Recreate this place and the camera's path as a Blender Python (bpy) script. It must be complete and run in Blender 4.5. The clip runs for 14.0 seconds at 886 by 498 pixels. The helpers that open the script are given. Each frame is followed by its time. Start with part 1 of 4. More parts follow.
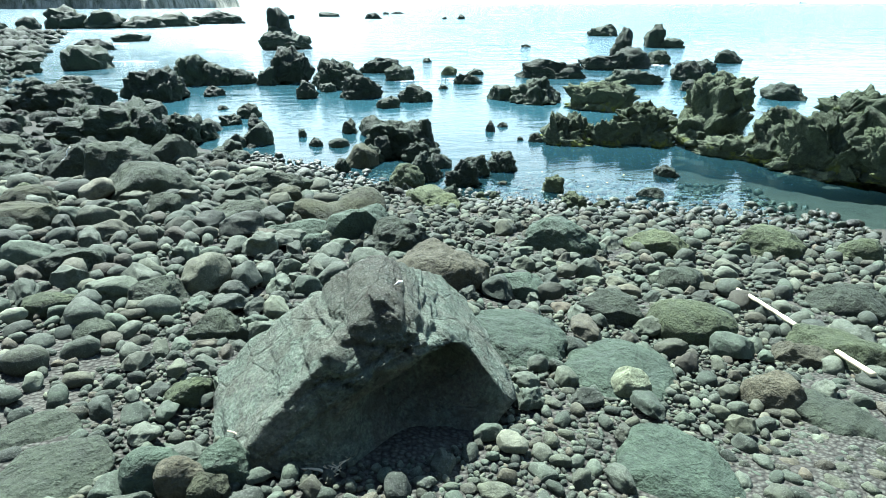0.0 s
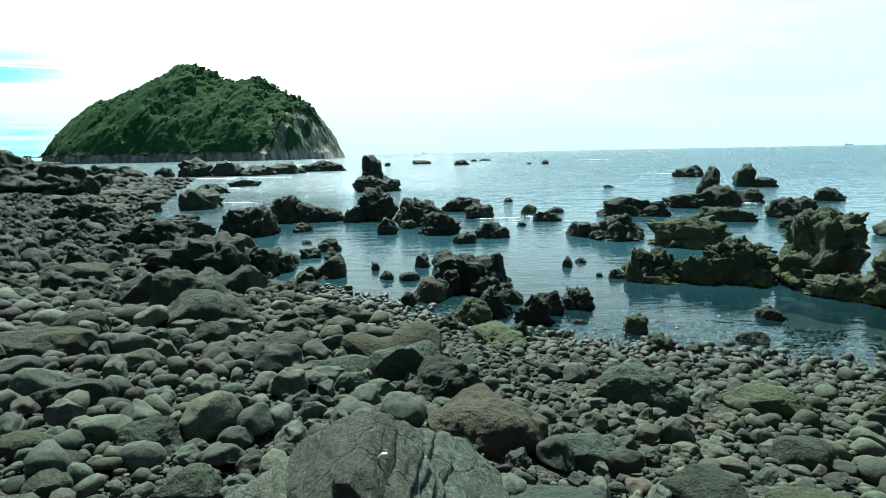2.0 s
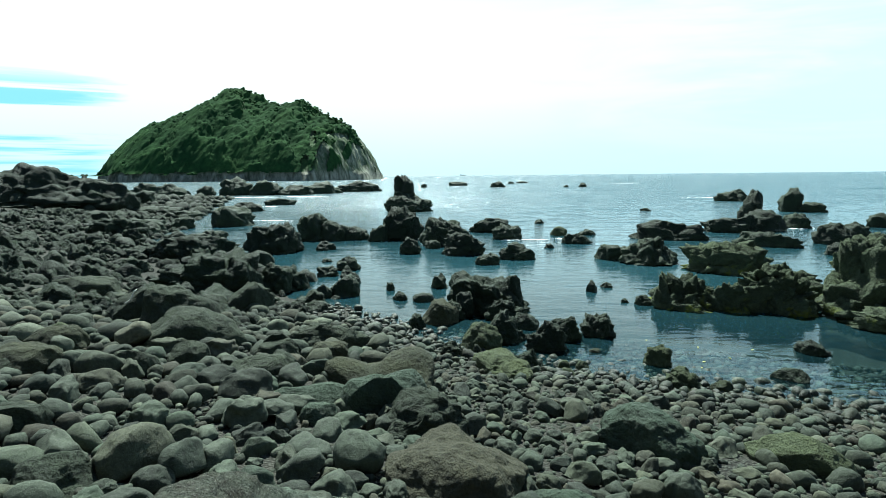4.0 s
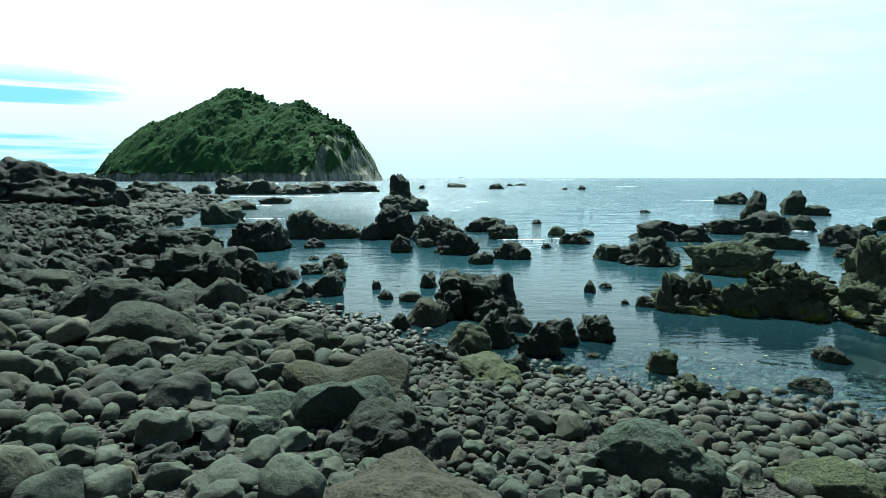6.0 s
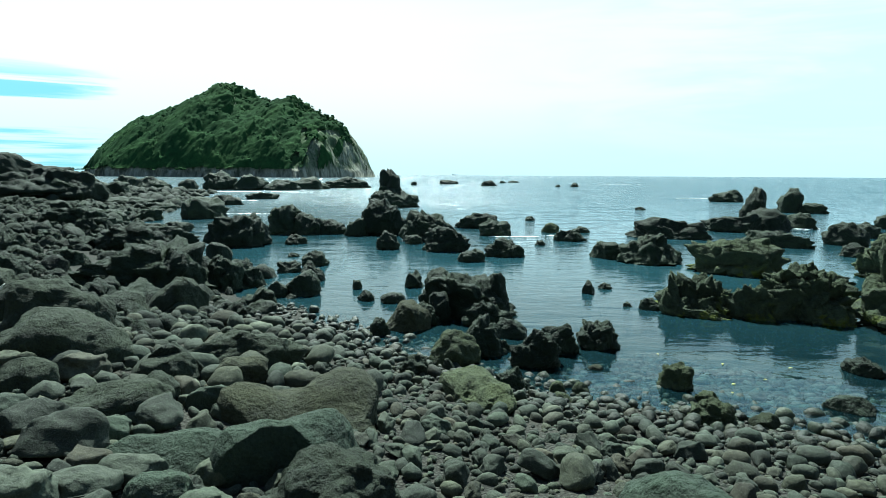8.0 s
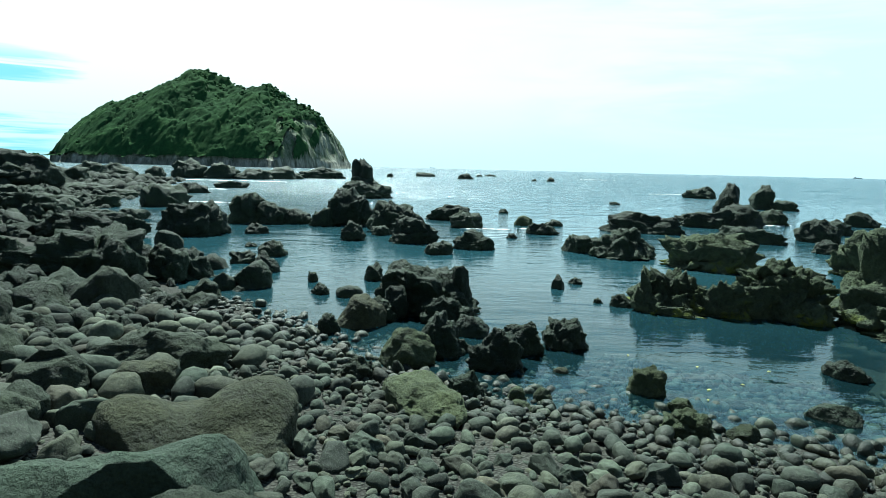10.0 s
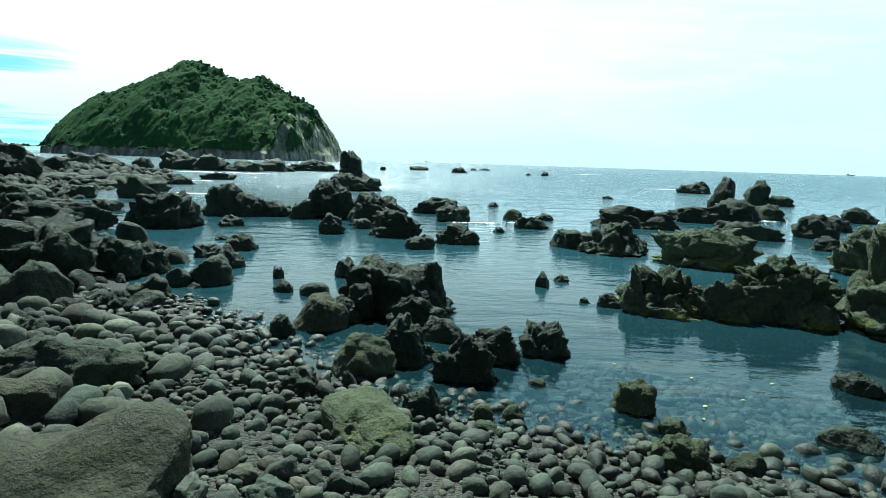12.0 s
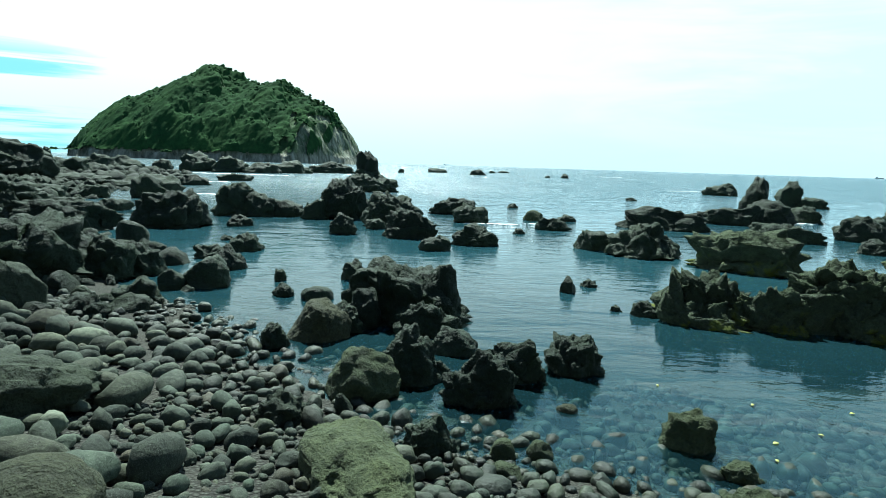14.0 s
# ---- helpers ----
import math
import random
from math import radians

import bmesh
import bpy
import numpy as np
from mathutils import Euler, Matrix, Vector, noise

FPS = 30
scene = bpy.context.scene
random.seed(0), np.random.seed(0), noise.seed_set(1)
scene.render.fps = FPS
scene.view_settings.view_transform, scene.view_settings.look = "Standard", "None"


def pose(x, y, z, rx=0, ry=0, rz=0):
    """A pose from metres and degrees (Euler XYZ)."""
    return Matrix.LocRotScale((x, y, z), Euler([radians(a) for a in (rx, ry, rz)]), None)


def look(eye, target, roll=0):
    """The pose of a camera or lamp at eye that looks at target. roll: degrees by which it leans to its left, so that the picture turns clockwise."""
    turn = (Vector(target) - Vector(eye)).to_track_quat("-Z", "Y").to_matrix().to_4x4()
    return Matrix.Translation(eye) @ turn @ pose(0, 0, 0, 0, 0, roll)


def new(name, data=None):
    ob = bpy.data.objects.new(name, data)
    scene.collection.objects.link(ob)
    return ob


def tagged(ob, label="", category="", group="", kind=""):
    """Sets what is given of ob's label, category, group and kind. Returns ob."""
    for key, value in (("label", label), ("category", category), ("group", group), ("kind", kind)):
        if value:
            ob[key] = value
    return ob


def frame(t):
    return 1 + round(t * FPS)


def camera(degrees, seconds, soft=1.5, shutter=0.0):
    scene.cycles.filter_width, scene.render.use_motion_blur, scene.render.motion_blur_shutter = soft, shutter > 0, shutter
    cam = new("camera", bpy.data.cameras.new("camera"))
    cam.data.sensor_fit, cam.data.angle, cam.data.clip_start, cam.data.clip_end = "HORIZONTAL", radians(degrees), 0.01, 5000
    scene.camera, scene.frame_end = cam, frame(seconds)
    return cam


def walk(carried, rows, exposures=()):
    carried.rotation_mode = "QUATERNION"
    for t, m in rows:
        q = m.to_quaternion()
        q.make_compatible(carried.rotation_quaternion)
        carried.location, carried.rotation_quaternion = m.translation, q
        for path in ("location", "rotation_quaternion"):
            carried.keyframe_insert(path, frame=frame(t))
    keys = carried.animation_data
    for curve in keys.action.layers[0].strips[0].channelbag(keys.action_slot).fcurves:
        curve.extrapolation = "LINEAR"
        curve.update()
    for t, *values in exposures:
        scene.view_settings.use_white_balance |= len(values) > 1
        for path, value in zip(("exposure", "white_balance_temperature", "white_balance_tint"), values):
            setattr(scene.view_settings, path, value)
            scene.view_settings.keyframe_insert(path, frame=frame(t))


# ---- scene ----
cam = camera(77.0, 14.0, soft=0.6)
PATH = [
    (0, (-1.361, 0.732, 3.472), (-1.095, 2.541, 2.664), -0.0),
    (0.5, (-1.332, 0.945, 3.389), (-1.127, 2.838, 2.776), 0.4),
    (1, (-1.326, 1.15, 3.37), (-1.165, 3.079, 2.868), -0.1),
    (1.5, (-1.171, 1.306, 3.309), (-1.063, 3.263, 2.911), -0.6),
    (2, (-0.958, 1.41, 3.244), (-0.974, 3.38, 2.903), -1.1),
    (2.5, (-0.83, 1.54, 3.188), (-0.92, 3.512, 2.864), -1.0),
    (3, (-0.712, 1.686, 3.175), (-0.84, 3.659, 2.877), -1.0),
    (5.5, (-0.211, 2.592, 2.922), (-0.364, 4.57, 2.671), -0.4),
    (6, (-0.275, 2.855, 2.855), (-0.417, 4.834, 2.601), 0.0),
    (6.5, (-0.363, 3.152, 2.823), (-0.493, 5.131, 2.563), 0.2),
    (7, (-0.366, 3.485, 2.787), (-0.484, 5.464, 2.522), 0.1),
    (7.5, (-0.372, 3.685, 2.79), (-0.475, 5.664, 2.522), 0.2),
    (7.7, (-0.315, 3.802, 2.761), (-0.433, 5.781, 2.498), 0.3),
    (10, (0.063, 4.764, 2.563), (0.032, 6.743, 2.276), 1.4),
    (10.5, (0.215, 4.943, 2.524), (0.191, 6.922, 2.236), 1.5),
    (11, (0.304, 5.16, 2.561), (0.29, 7.137, 2.256), 1.6),
    (11.5, (0.355, 5.431, 2.531), (0.344, 7.407, 2.221), 1.8),
    (12, (0.432, 5.66, 2.447), (0.421, 7.636, 2.14), 1.8),
    (12.5, (0.477, 5.857, 2.401), (0.452, 7.834, 2.095), 2.0),
    (13, (0.433, 6.067, 2.382), (0.393, 8.043, 2.075), 2.2),
    (13.5, (0.439, 6.289, 2.33), (0.375, 8.264, 2.025), 1.9),
    (14, (0.479, 6.617, 2.274), (0.402, 8.593, 1.975), 1.8),
]
KELVIN, TINT, STOPS = 6050, -7, 1.05
walk(cam, [(t, look(eye, target, roll)) for t, eye, target, roll in PATH],
     [(0.0, STOPS + 1.25, 5850, 1), (0.5, STOPS + 1.1, 5900, -1), (1.0, STOPS + 0.65, 5950, -4), (1.5, STOPS + 0.25, KELVIN, TINT), (2.0, STOPS + 0.1, KELVIN, TINT),
      (2.5, STOPS, KELVIN, TINT), (3.5, STOPS, KELVIN, TINT), (6.5, STOPS - 0.05, 5900, TINT - 2), (14.0, STOPS + 0.05, 5850, TINT - 3)])

# ---- sky and sun ----
SUN_AZ, SUN_EL = radians(-14), radians(56)          # measured from straight ahead, to the left
SKY, VEIL = 0.05, 0.57                              # open sky, and the bright veil of cloud
world = bpy.data.worlds.new("sky")
scene.world = world
world.use_nodes = True
wt = world.node_tree
wt.nodes.clear()


def wnode(kind, **inputs):
    n = wt.nodes.new(kind)
    for k, v in inputs.items():
        n.inputs[k].default_value = v
    return n


w_out = wnode("ShaderNodeOutputWorld")
w_bg = wnode("ShaderNodeBackground", Strength=SKY)
w_sky = wnode("ShaderNodeTexSky")
w_sky.sky_type, w_sky.sun_disc = "NISHITA", False
w_sky.sun_elevation, w_sky.sun_rotation = SUN_EL, SUN_AZ
w_sky.air_density, w_sky.dust_density, w_sky.ozone_density = 1.0, 0.6, 1.5
w_co = wnode("ShaderNodeTexCoord")
w_xyz = wnode("ShaderNodeSeparateXYZ")
wt.links.new(w_co.outputs["Generated"], w_xyz.inputs["Vector"])


def wrange(value, a, b, c=0.0, d=1.0):
    n = wnode("ShaderNodeMapRange")
    n.interpolation_type = "SMOOTHSTEP"
    wt.links.new(value, n.inputs["Value"])
    for i, v in zip((1, 2, 3, 4), (a, b, c, d)):
        n.inputs[i].default_value = v
    return n.outputs["Result"]


def wmix(fac, a, b):
    n = wnode("ShaderNodeMixRGB")
    for key, v in (("Fac", fac), ("Color1", a), ("Color2", b)):
        if isinstance(v, bpy.types.NodeSocket):
            wt.links.new(v, n.inputs[key])
        else:
            n.inputs[key].default_value = (*[c * VEIL / SKY for c in v], 1)
    return n.outputs["Color"]


def wmul(a, b):
    n = wnode("ShaderNodeMath")
    n.operation = "MULTIPLY"
    wt.links.new(a, n.inputs[0])
    wt.links.new(b, n.inputs[1])
    return n.outputs[0]


def wnoise(scale, stretch_z, detail=7.0, distort=0.5):
    mp = wnode("ShaderNodeMapping")
    mp.inputs["Scale"].default_value = (1.0, 1.0, stretch_z)
    mp.inputs["Rotation"].default_value = (0.0, radians(7), 0.0)
    wt.links.new(w_co.outputs["Generated"], mp.inputs["Vector"])
    n = wnode("ShaderNodeTexNoise", Scale=scale, Detail=detail, Roughness=0.55, Distortion=distort)
    wt.links.new(mp.outputs["Vector"], n.inputs["Vector"])
    return n.outputs["Fac"]


# a bright veil of thin cloud on the sunward side, open blue behind and low on the left
streaks = wnoise(2.2, 6.0)
veil = wmix(wrange(streaks, 0.36, 0.62), (0.76, 0.91, 0.98), (0.95, 0.99, 1.0))
white = wmul(wrange(w_xyz.outputs["X"], 0.42, -0.12), wrange(w_xyz.outputs["Y"], 0.2, 0.7))
veil = wmix(white, veil, (1.02, 1.04, 1.03))
low = wmix(wrange(w_xyz.outputs["Z"], -0.02, 0.17), (0.7, 0.89, 0.98), veil)
edge = wnode("ShaderNodeMath")
edge.operation = "MULTIPLY_ADD"
wt.links.new(wnoise(2.4, 11.0, 6.0, 0.4), edge.inputs[0])
edge.inputs[1].default_value = 0.5
wt.links.new(w_xyz.outputs["X"], edge.inputs[2])
gap = wmul(wrange(edge.outputs[0], -0.31, -0.4), wrange(w_xyz.outputs["Z"], 0.17, 0.12))
gap = wmul(gap, wrange(wnoise(2.0, 26.0, 4.0, 0.3), 0.56, 0.44))
low = wmix(gap, low, (0.34, 0.74, 0.92))
low = wmix(wmul(wrange(w_xyz.outputs["Z"], 0.24, 0.44), wrange(w_xyz.outputs["X"], -0.3, 0.15)), low, (0.42, 0.72, 0.95))
cover = wmul(wrange(w_xyz.outputs["Y"], 0.15, 0.6), wrange(w_xyz.outputs["Z"], 0.93, 0.6))
wt.links.new(wmix(cover, w_sky.outputs["Color"], low), w_bg.inputs["Color"])
wt.links.new(w_bg.outputs["Background"], w_out.inputs["Surface"])
sun = new("sun", bpy.data.lights.new("sun", "SUN"))
sun.data.energy, sun.data.angle, sun.data.color = 5.0, radians(0.6), (1.0, 0.98, 0.94)
sun_dir = Vector((math.sin(SUN_AZ) * math.cos(SUN_EL), math.cos(SUN_AZ) * math.cos(SUN_EL), math.sin(SUN_EL)))
sun.matrix_world = look(sun_dir * 60, (0, 0, 0))


# ---- materials ----
class Mat:
    """A node material with short helpers."""

    def __init__(self, name):
        self.m = bpy.data.materials.new(name)
        self.m.use_nodes = True
        self.t = self.m.node_tree
        self.t.nodes.clear()
        self.out = self.node("ShaderNodeOutputMaterial")

    def node(self, kind, **inputs):
        n = self.t.nodes.new(kind)
        for k, v in inputs.items():
            n.inputs[k.replace("_", " ")].default_value = v
        return n

    def join(self, a, b):
        self.t.links.new(a, b)

    def ramp(self, fac, *stops):
        r = self.node("ShaderNodeValToRGB")
        while len(r.color_ramp.elements) < len(stops):
            r.color_ramp.elements.new(0.5)
        for e, (p, c) in zip(r.color_ramp.elements, stops):
            e.position, e.color = p, (*c, 1) if len(c) == 3 else c
        self.join(fac, r.inputs["Fac"])
        return r.outputs["Color"]

    def mix(self, fac, a, b, blend="MIX"):
        n = self.node("ShaderNodeMixRGB")
        n.blend_type = blend
        for key, v in (("Fac", fac), ("Color1", a), ("Color2", b)):
            if isinstance(v, bpy.types.NodeSocket):
                self.join(v, n.inputs[key])
            else:
                n.inputs[key].default_value = v if key == "Fac" else (*v, 1)
        return n.outputs["Color"]

    def noise(self, co, scale, detail=5.0, rough=0.6, distort=0.0):
        n = self.node("ShaderNodeTexNoise", Scale=scale, Detail=detail, Roughness=rough, Distortion=distort)
        self.join(co, n.inputs["Vector"])
        return n.outputs["Fac"]

    def voronoi(self, co, scale, feature="F1"):
        n = self.node("ShaderNodeTexVoronoi", Scale=scale)
        n.feature = feature
        self.join(co, n.inputs["Vector"])
        return n.outputs["Distance"]

    def bump(self, height, strength, distance, normal=None):
        n = self.node("ShaderNodeBump", Strength=strength, Distance=distance)
        self.join(height, n.inputs["Height"])
        if normal is not None:
            self.join(normal, n.inputs["Normal"])
        return n.outputs["Normal"]

    def surface(self, color, rough, normal=None, specular=0.4):
        p = self.node("ShaderNodeBsdfPrincipled")
        for key, v in (("Base Color", color), ("Roughness", rough)):
            if isinstance(v, bpy.types.NodeSocket):
                self.join(v, p.inputs[key])
            else:
                p.inputs[key].default_value = (*v, 1) if key == "Base Color" else v
        p.inputs["Specular IOR Level"].default_value = specular
        if normal is not None:
            self.join(normal, p.inputs["Normal"])
        self.join(p.outputs["BSDF"], self.out.inputs["Surface"])
        return self.m


def tones(c, *ks):
    return [tuple(min(1, v * k) for v in c) for k in ks]


def rock_material(name, colour, patch, fleck, grain=1.0, rough=0.85, pits=0.6, cracks=0.0, specular=0.3, each="object", weed=False):
    """Stone: two-scale mottling, flecks, pits and fine relief; each stone a little different."""
    m = Mat(name)
    co = m.node("ShaderNodeTexCoord").outputs["Object"]
    if each == "island":
        rnd = m.node("ShaderNodeNewGeometry").outputs["Random Per Island"]
    else:
        rnd = m.node("ShaderNodeObjectInfo").outputs["Random"]
    big = m.noise(co, 2.2 * grain, 4, 0.6, 0.6)
    mid = m.noise(co, 11 * grain, 6, 0.65)
    fine = m.noise(co, 70 * grain, 3, 0.7)
    d, l = tones(colour, 0.62, 1.25)
    col = m.mix(m.ramp(mid, (0.3, (0, 0, 0)), (0.7, (1, 1, 1))), d, l)
    col = m.mix(m.ramp(big, (0.42, (0, 0, 0)), (0.68, (0.8, 0.8, 0.8))), col, patch)
    col = m.mix(m.ramp(fine, (0.58, (0, 0, 0)), (0.74, (0.6, 0.6, 0.6))), col, fleck)
    value = m.ramp(rnd, (0.0, (0.41, 0.5, 0.42)), (0.5, (0.56, 0.67, 0.56)), (1.0, (0.73, 0.84, 0.69)))
    col = m.mix(1.0, col, value, "MULTIPLY")
    col = m.mix(1.0, col, m.ramp(m.noise(co, 38 * grain, 4, 0.75), (0.34, (0.7, 0.72, 0.68)), (0.5, (0.98, 0.98, 0.92)), (0.68, (1.3, 1.28, 1.18))), "MULTIPLY")
    if weed:
        # yellow-green weed in patches just above the waterline
        sep = m.node("ShaderNodeSeparateXYZ")
        m.join(m.node("ShaderNodeNewGeometry").outputs["Position"], sep.inputs["Vector"])
        lowz = m.node("ShaderNodeMapRange", From_Min=0.12, From_Max=0.5, To_Min=1.0, To_Max=0.0)
        m.join(sep.outputs["Z"], lowz.inputs["Value"])
        spot = m.ramp(m.noise(co, 2.2, 5), (0.56, (0, 0, 0)), (0.64, (1, 1, 1)))
        col = m.mix(m.mix(1.0, spot, lowz.outputs["Result"], "MULTIPLY"), col, (0.1, 0.12, 0.015))
    pit = m.ramp(m.voronoi(co, 26 * grain), (0.05, (0, 0, 0)), (0.35, (1, 1, 1)))
    nrm = m.bump(pit, pits * 0.8, 0.03)
    nrm = m.bump(mid, 1.0, 0.1, nrm)
    nrm = m.bump(fine, 0.45, 0.02, nrm)
    if cracks:
        line = m.ramp(m.voronoi(m_warp(m, co), 3.0 * grain, "DISTANCE_TO_EDGE"), (0.0, (0, 0, 0)), (0.05, (1, 1, 1)))
        nrm = m.bump(line, cracks, 0.05, nrm)
    r = m.ramp(big, (0.3, (rough - 0.1,) * 3), (0.7, (min(1, rough + 0.08),) * 3))
    return m.surface(col, r, nrm, specular)


def m_warp(m, co):
    n = m.node("ShaderNodeTexNoise", Scale=2.5, Detail=3.0)
    m.join(co, n.inputs["Vector"])
    v = m.node("ShaderNodeMixRGB", Fac=0.25)
    m.join(co, v.inputs["Color1"])
    m.join(n.outputs["Color"], v.inputs["Color2"])
    return v.outputs["Color"]


ROCKS = {
    "wet": rock_material("wet_lava", (0.034, 0.047, 0.034), (0.053, 0.068, 0.045), (0.156, 0.189, 0.137), 1.0, 0.72, 1.0, specular=0.28),
    "crag": rock_material("dry_lava", (0.078, 0.088, 0.062), (0.12, 0.13, 0.09), (0.19, 0.2, 0.15), 0.8, 0.9, 1.0, 0.3, weed=True),
    "moss": rock_material("weedy_lava", (0.0582, 0.065, 0.0378), (0.0825, 0.095, 0.0294), (0.136, 0.14, 0.084), 1.0, 0.8, 1.0),
    "grey": rock_material("grey_basalt", (0.059, 0.065, 0.052), (0.077, 0.083, 0.064), (0.184, 0.195, 0.155), 1.2, 0.85, 0.5),
    "green": rock_material("greenish_basalt", (0.075, 0.095, 0.080), (0.102, 0.126, 0.104), (0.17, 0.2, 0.165), 1.2, 0.8, 0.15, 0.1),
    "olive": rock_material("olive_tuff", (0.097, 0.105, 0.0655), (0.136, 0.14, 0.084), (0.194, 0.2, 0.134), 1.2, 0.88, 0.8),
    "brown": rock_material("brown_tuff", (0.070, 0.066, 0.046), (0.097, 0.086, 0.057), (0.165, 0.16, 0.118), 1.0, 0.88, 0.5),
    "red": rock_material("reddish_scoria", (0.1, 0.083, 0.067), (0.128, 0.105, 0.087), (0.184, 0.16, 0.122), 1.2, 0.88, 0.7),
    "pale": rock_material("pale_stone", (0.349, 0.33, 0.26), (0.407, 0.41, 0.336), (0.291, 0.2, 0.16), 2.0, 0.8, 0.3),
}


RUBBLE = rock_material("lava_rubble", (0.033, 0.042, 0.031), (0.047, 0.058, 0.039), (0.156, 0.176, 0.130), 1.0, 0.75, 1.0, each="island")


def cobble_material(name, each):
    m = Mat(name)
    geo = m.node("ShaderNodeNewGeometry")
    co = geo.outputs["Position"]
    rnd = geo.outputs["Random Per Island"] if each == "island" else m.node("ShaderNodeObjectInfo").outputs["Random"]
    hue = m.node("ShaderNodeMath")
    hue.operation = "FRACT"
    k = m.node("ShaderNodeMath")
    k.operation = "MULTIPLY"
    k.inputs[1].default_value = 7.31
    m.join(rnd, k.inputs[0])
    m.join(k.outputs[0], hue.inputs[0])
    col = m.ramp(hue.outputs[0], (0.0, (0.085, 0.094, 0.081)), (0.3, (0.115, 0.12, 0.104)), (0.5, (0.092, 0.112, 0.0918)), (0.68, (0.135, 0.136, 0.108)),
                 (0.82, (0.112, 0.106, 0.081)), (0.92, (0.125, 0.098, 0.0792)), (0.98, (0.22, 0.22, 0.189)))
    value = m.ramp(rnd, (0.0, (0.18, 0.215, 0.175)), (0.5, (0.36, 0.42, 0.345)), (1.0, (0.63, 0.71, 0.59)))
    col = m.mix(1.0, col, value, "MULTIPLY")
    mid = m.noise(co, 22, 5, 0.65)
    fine = m.noise(co, 130, 3, 0.7)
    col = m.mix(1.0, col, m.ramp(mid, (0.32, (0.62, 0.62, 0.62)), (0.68, (1.35, 1.35, 1.3))), "MULTIPLY")
    col = m.mix(m.ramp(fine, (0.54, (0, 0, 0)), (0.7, (0.3, 0.3, 0.3))), col, (0.24, 0.25, 0.22))
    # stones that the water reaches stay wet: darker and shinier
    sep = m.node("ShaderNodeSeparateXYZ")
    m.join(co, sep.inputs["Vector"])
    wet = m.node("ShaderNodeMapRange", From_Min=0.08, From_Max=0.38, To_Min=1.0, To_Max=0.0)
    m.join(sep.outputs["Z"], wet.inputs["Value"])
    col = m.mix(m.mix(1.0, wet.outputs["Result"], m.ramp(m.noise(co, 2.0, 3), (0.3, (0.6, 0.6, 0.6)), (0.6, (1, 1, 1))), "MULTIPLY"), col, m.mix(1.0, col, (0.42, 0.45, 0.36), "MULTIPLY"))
    nrm = m.bump(mid, 0.6, 0.03)
    nrm = m.bump(fine, 0.5, 0.008, nrm)
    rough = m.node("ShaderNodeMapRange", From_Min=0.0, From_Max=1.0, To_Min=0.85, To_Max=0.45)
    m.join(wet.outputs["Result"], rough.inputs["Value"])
    return m.surface(col, rough.outputs["Result"], nrm, 0.35)


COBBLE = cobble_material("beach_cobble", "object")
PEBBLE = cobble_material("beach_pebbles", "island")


def ground_material():
    m = Mat("gravel_ground")
    co = m.node("ShaderNodeNewGeometry").outputs["Position"]
    cell = m.voronoi(co, 34)
    big = m.noise(co, 0.9, 5)
    # shade in the gaps between the gravel is put into the colour
    col = m.ramp(cell, (0.0, (0.085, 0.09, 0.075)), (0.35, (0.05, 0.053, 0.043)), (0.6, (0.018, 0.018, 0.015)))
    col = m.mix(m.ramp(big, (0.35, (0, 0, 0)), (0.7, (0.7, 0.7, 0.7))), col, (0.055, 0.052, 0.042))
    nrm = m.bump(cell, 0.9, 0.03)
    nrm.node.invert = True
    return m.surface(col, 0.9, nrm, 0.25)


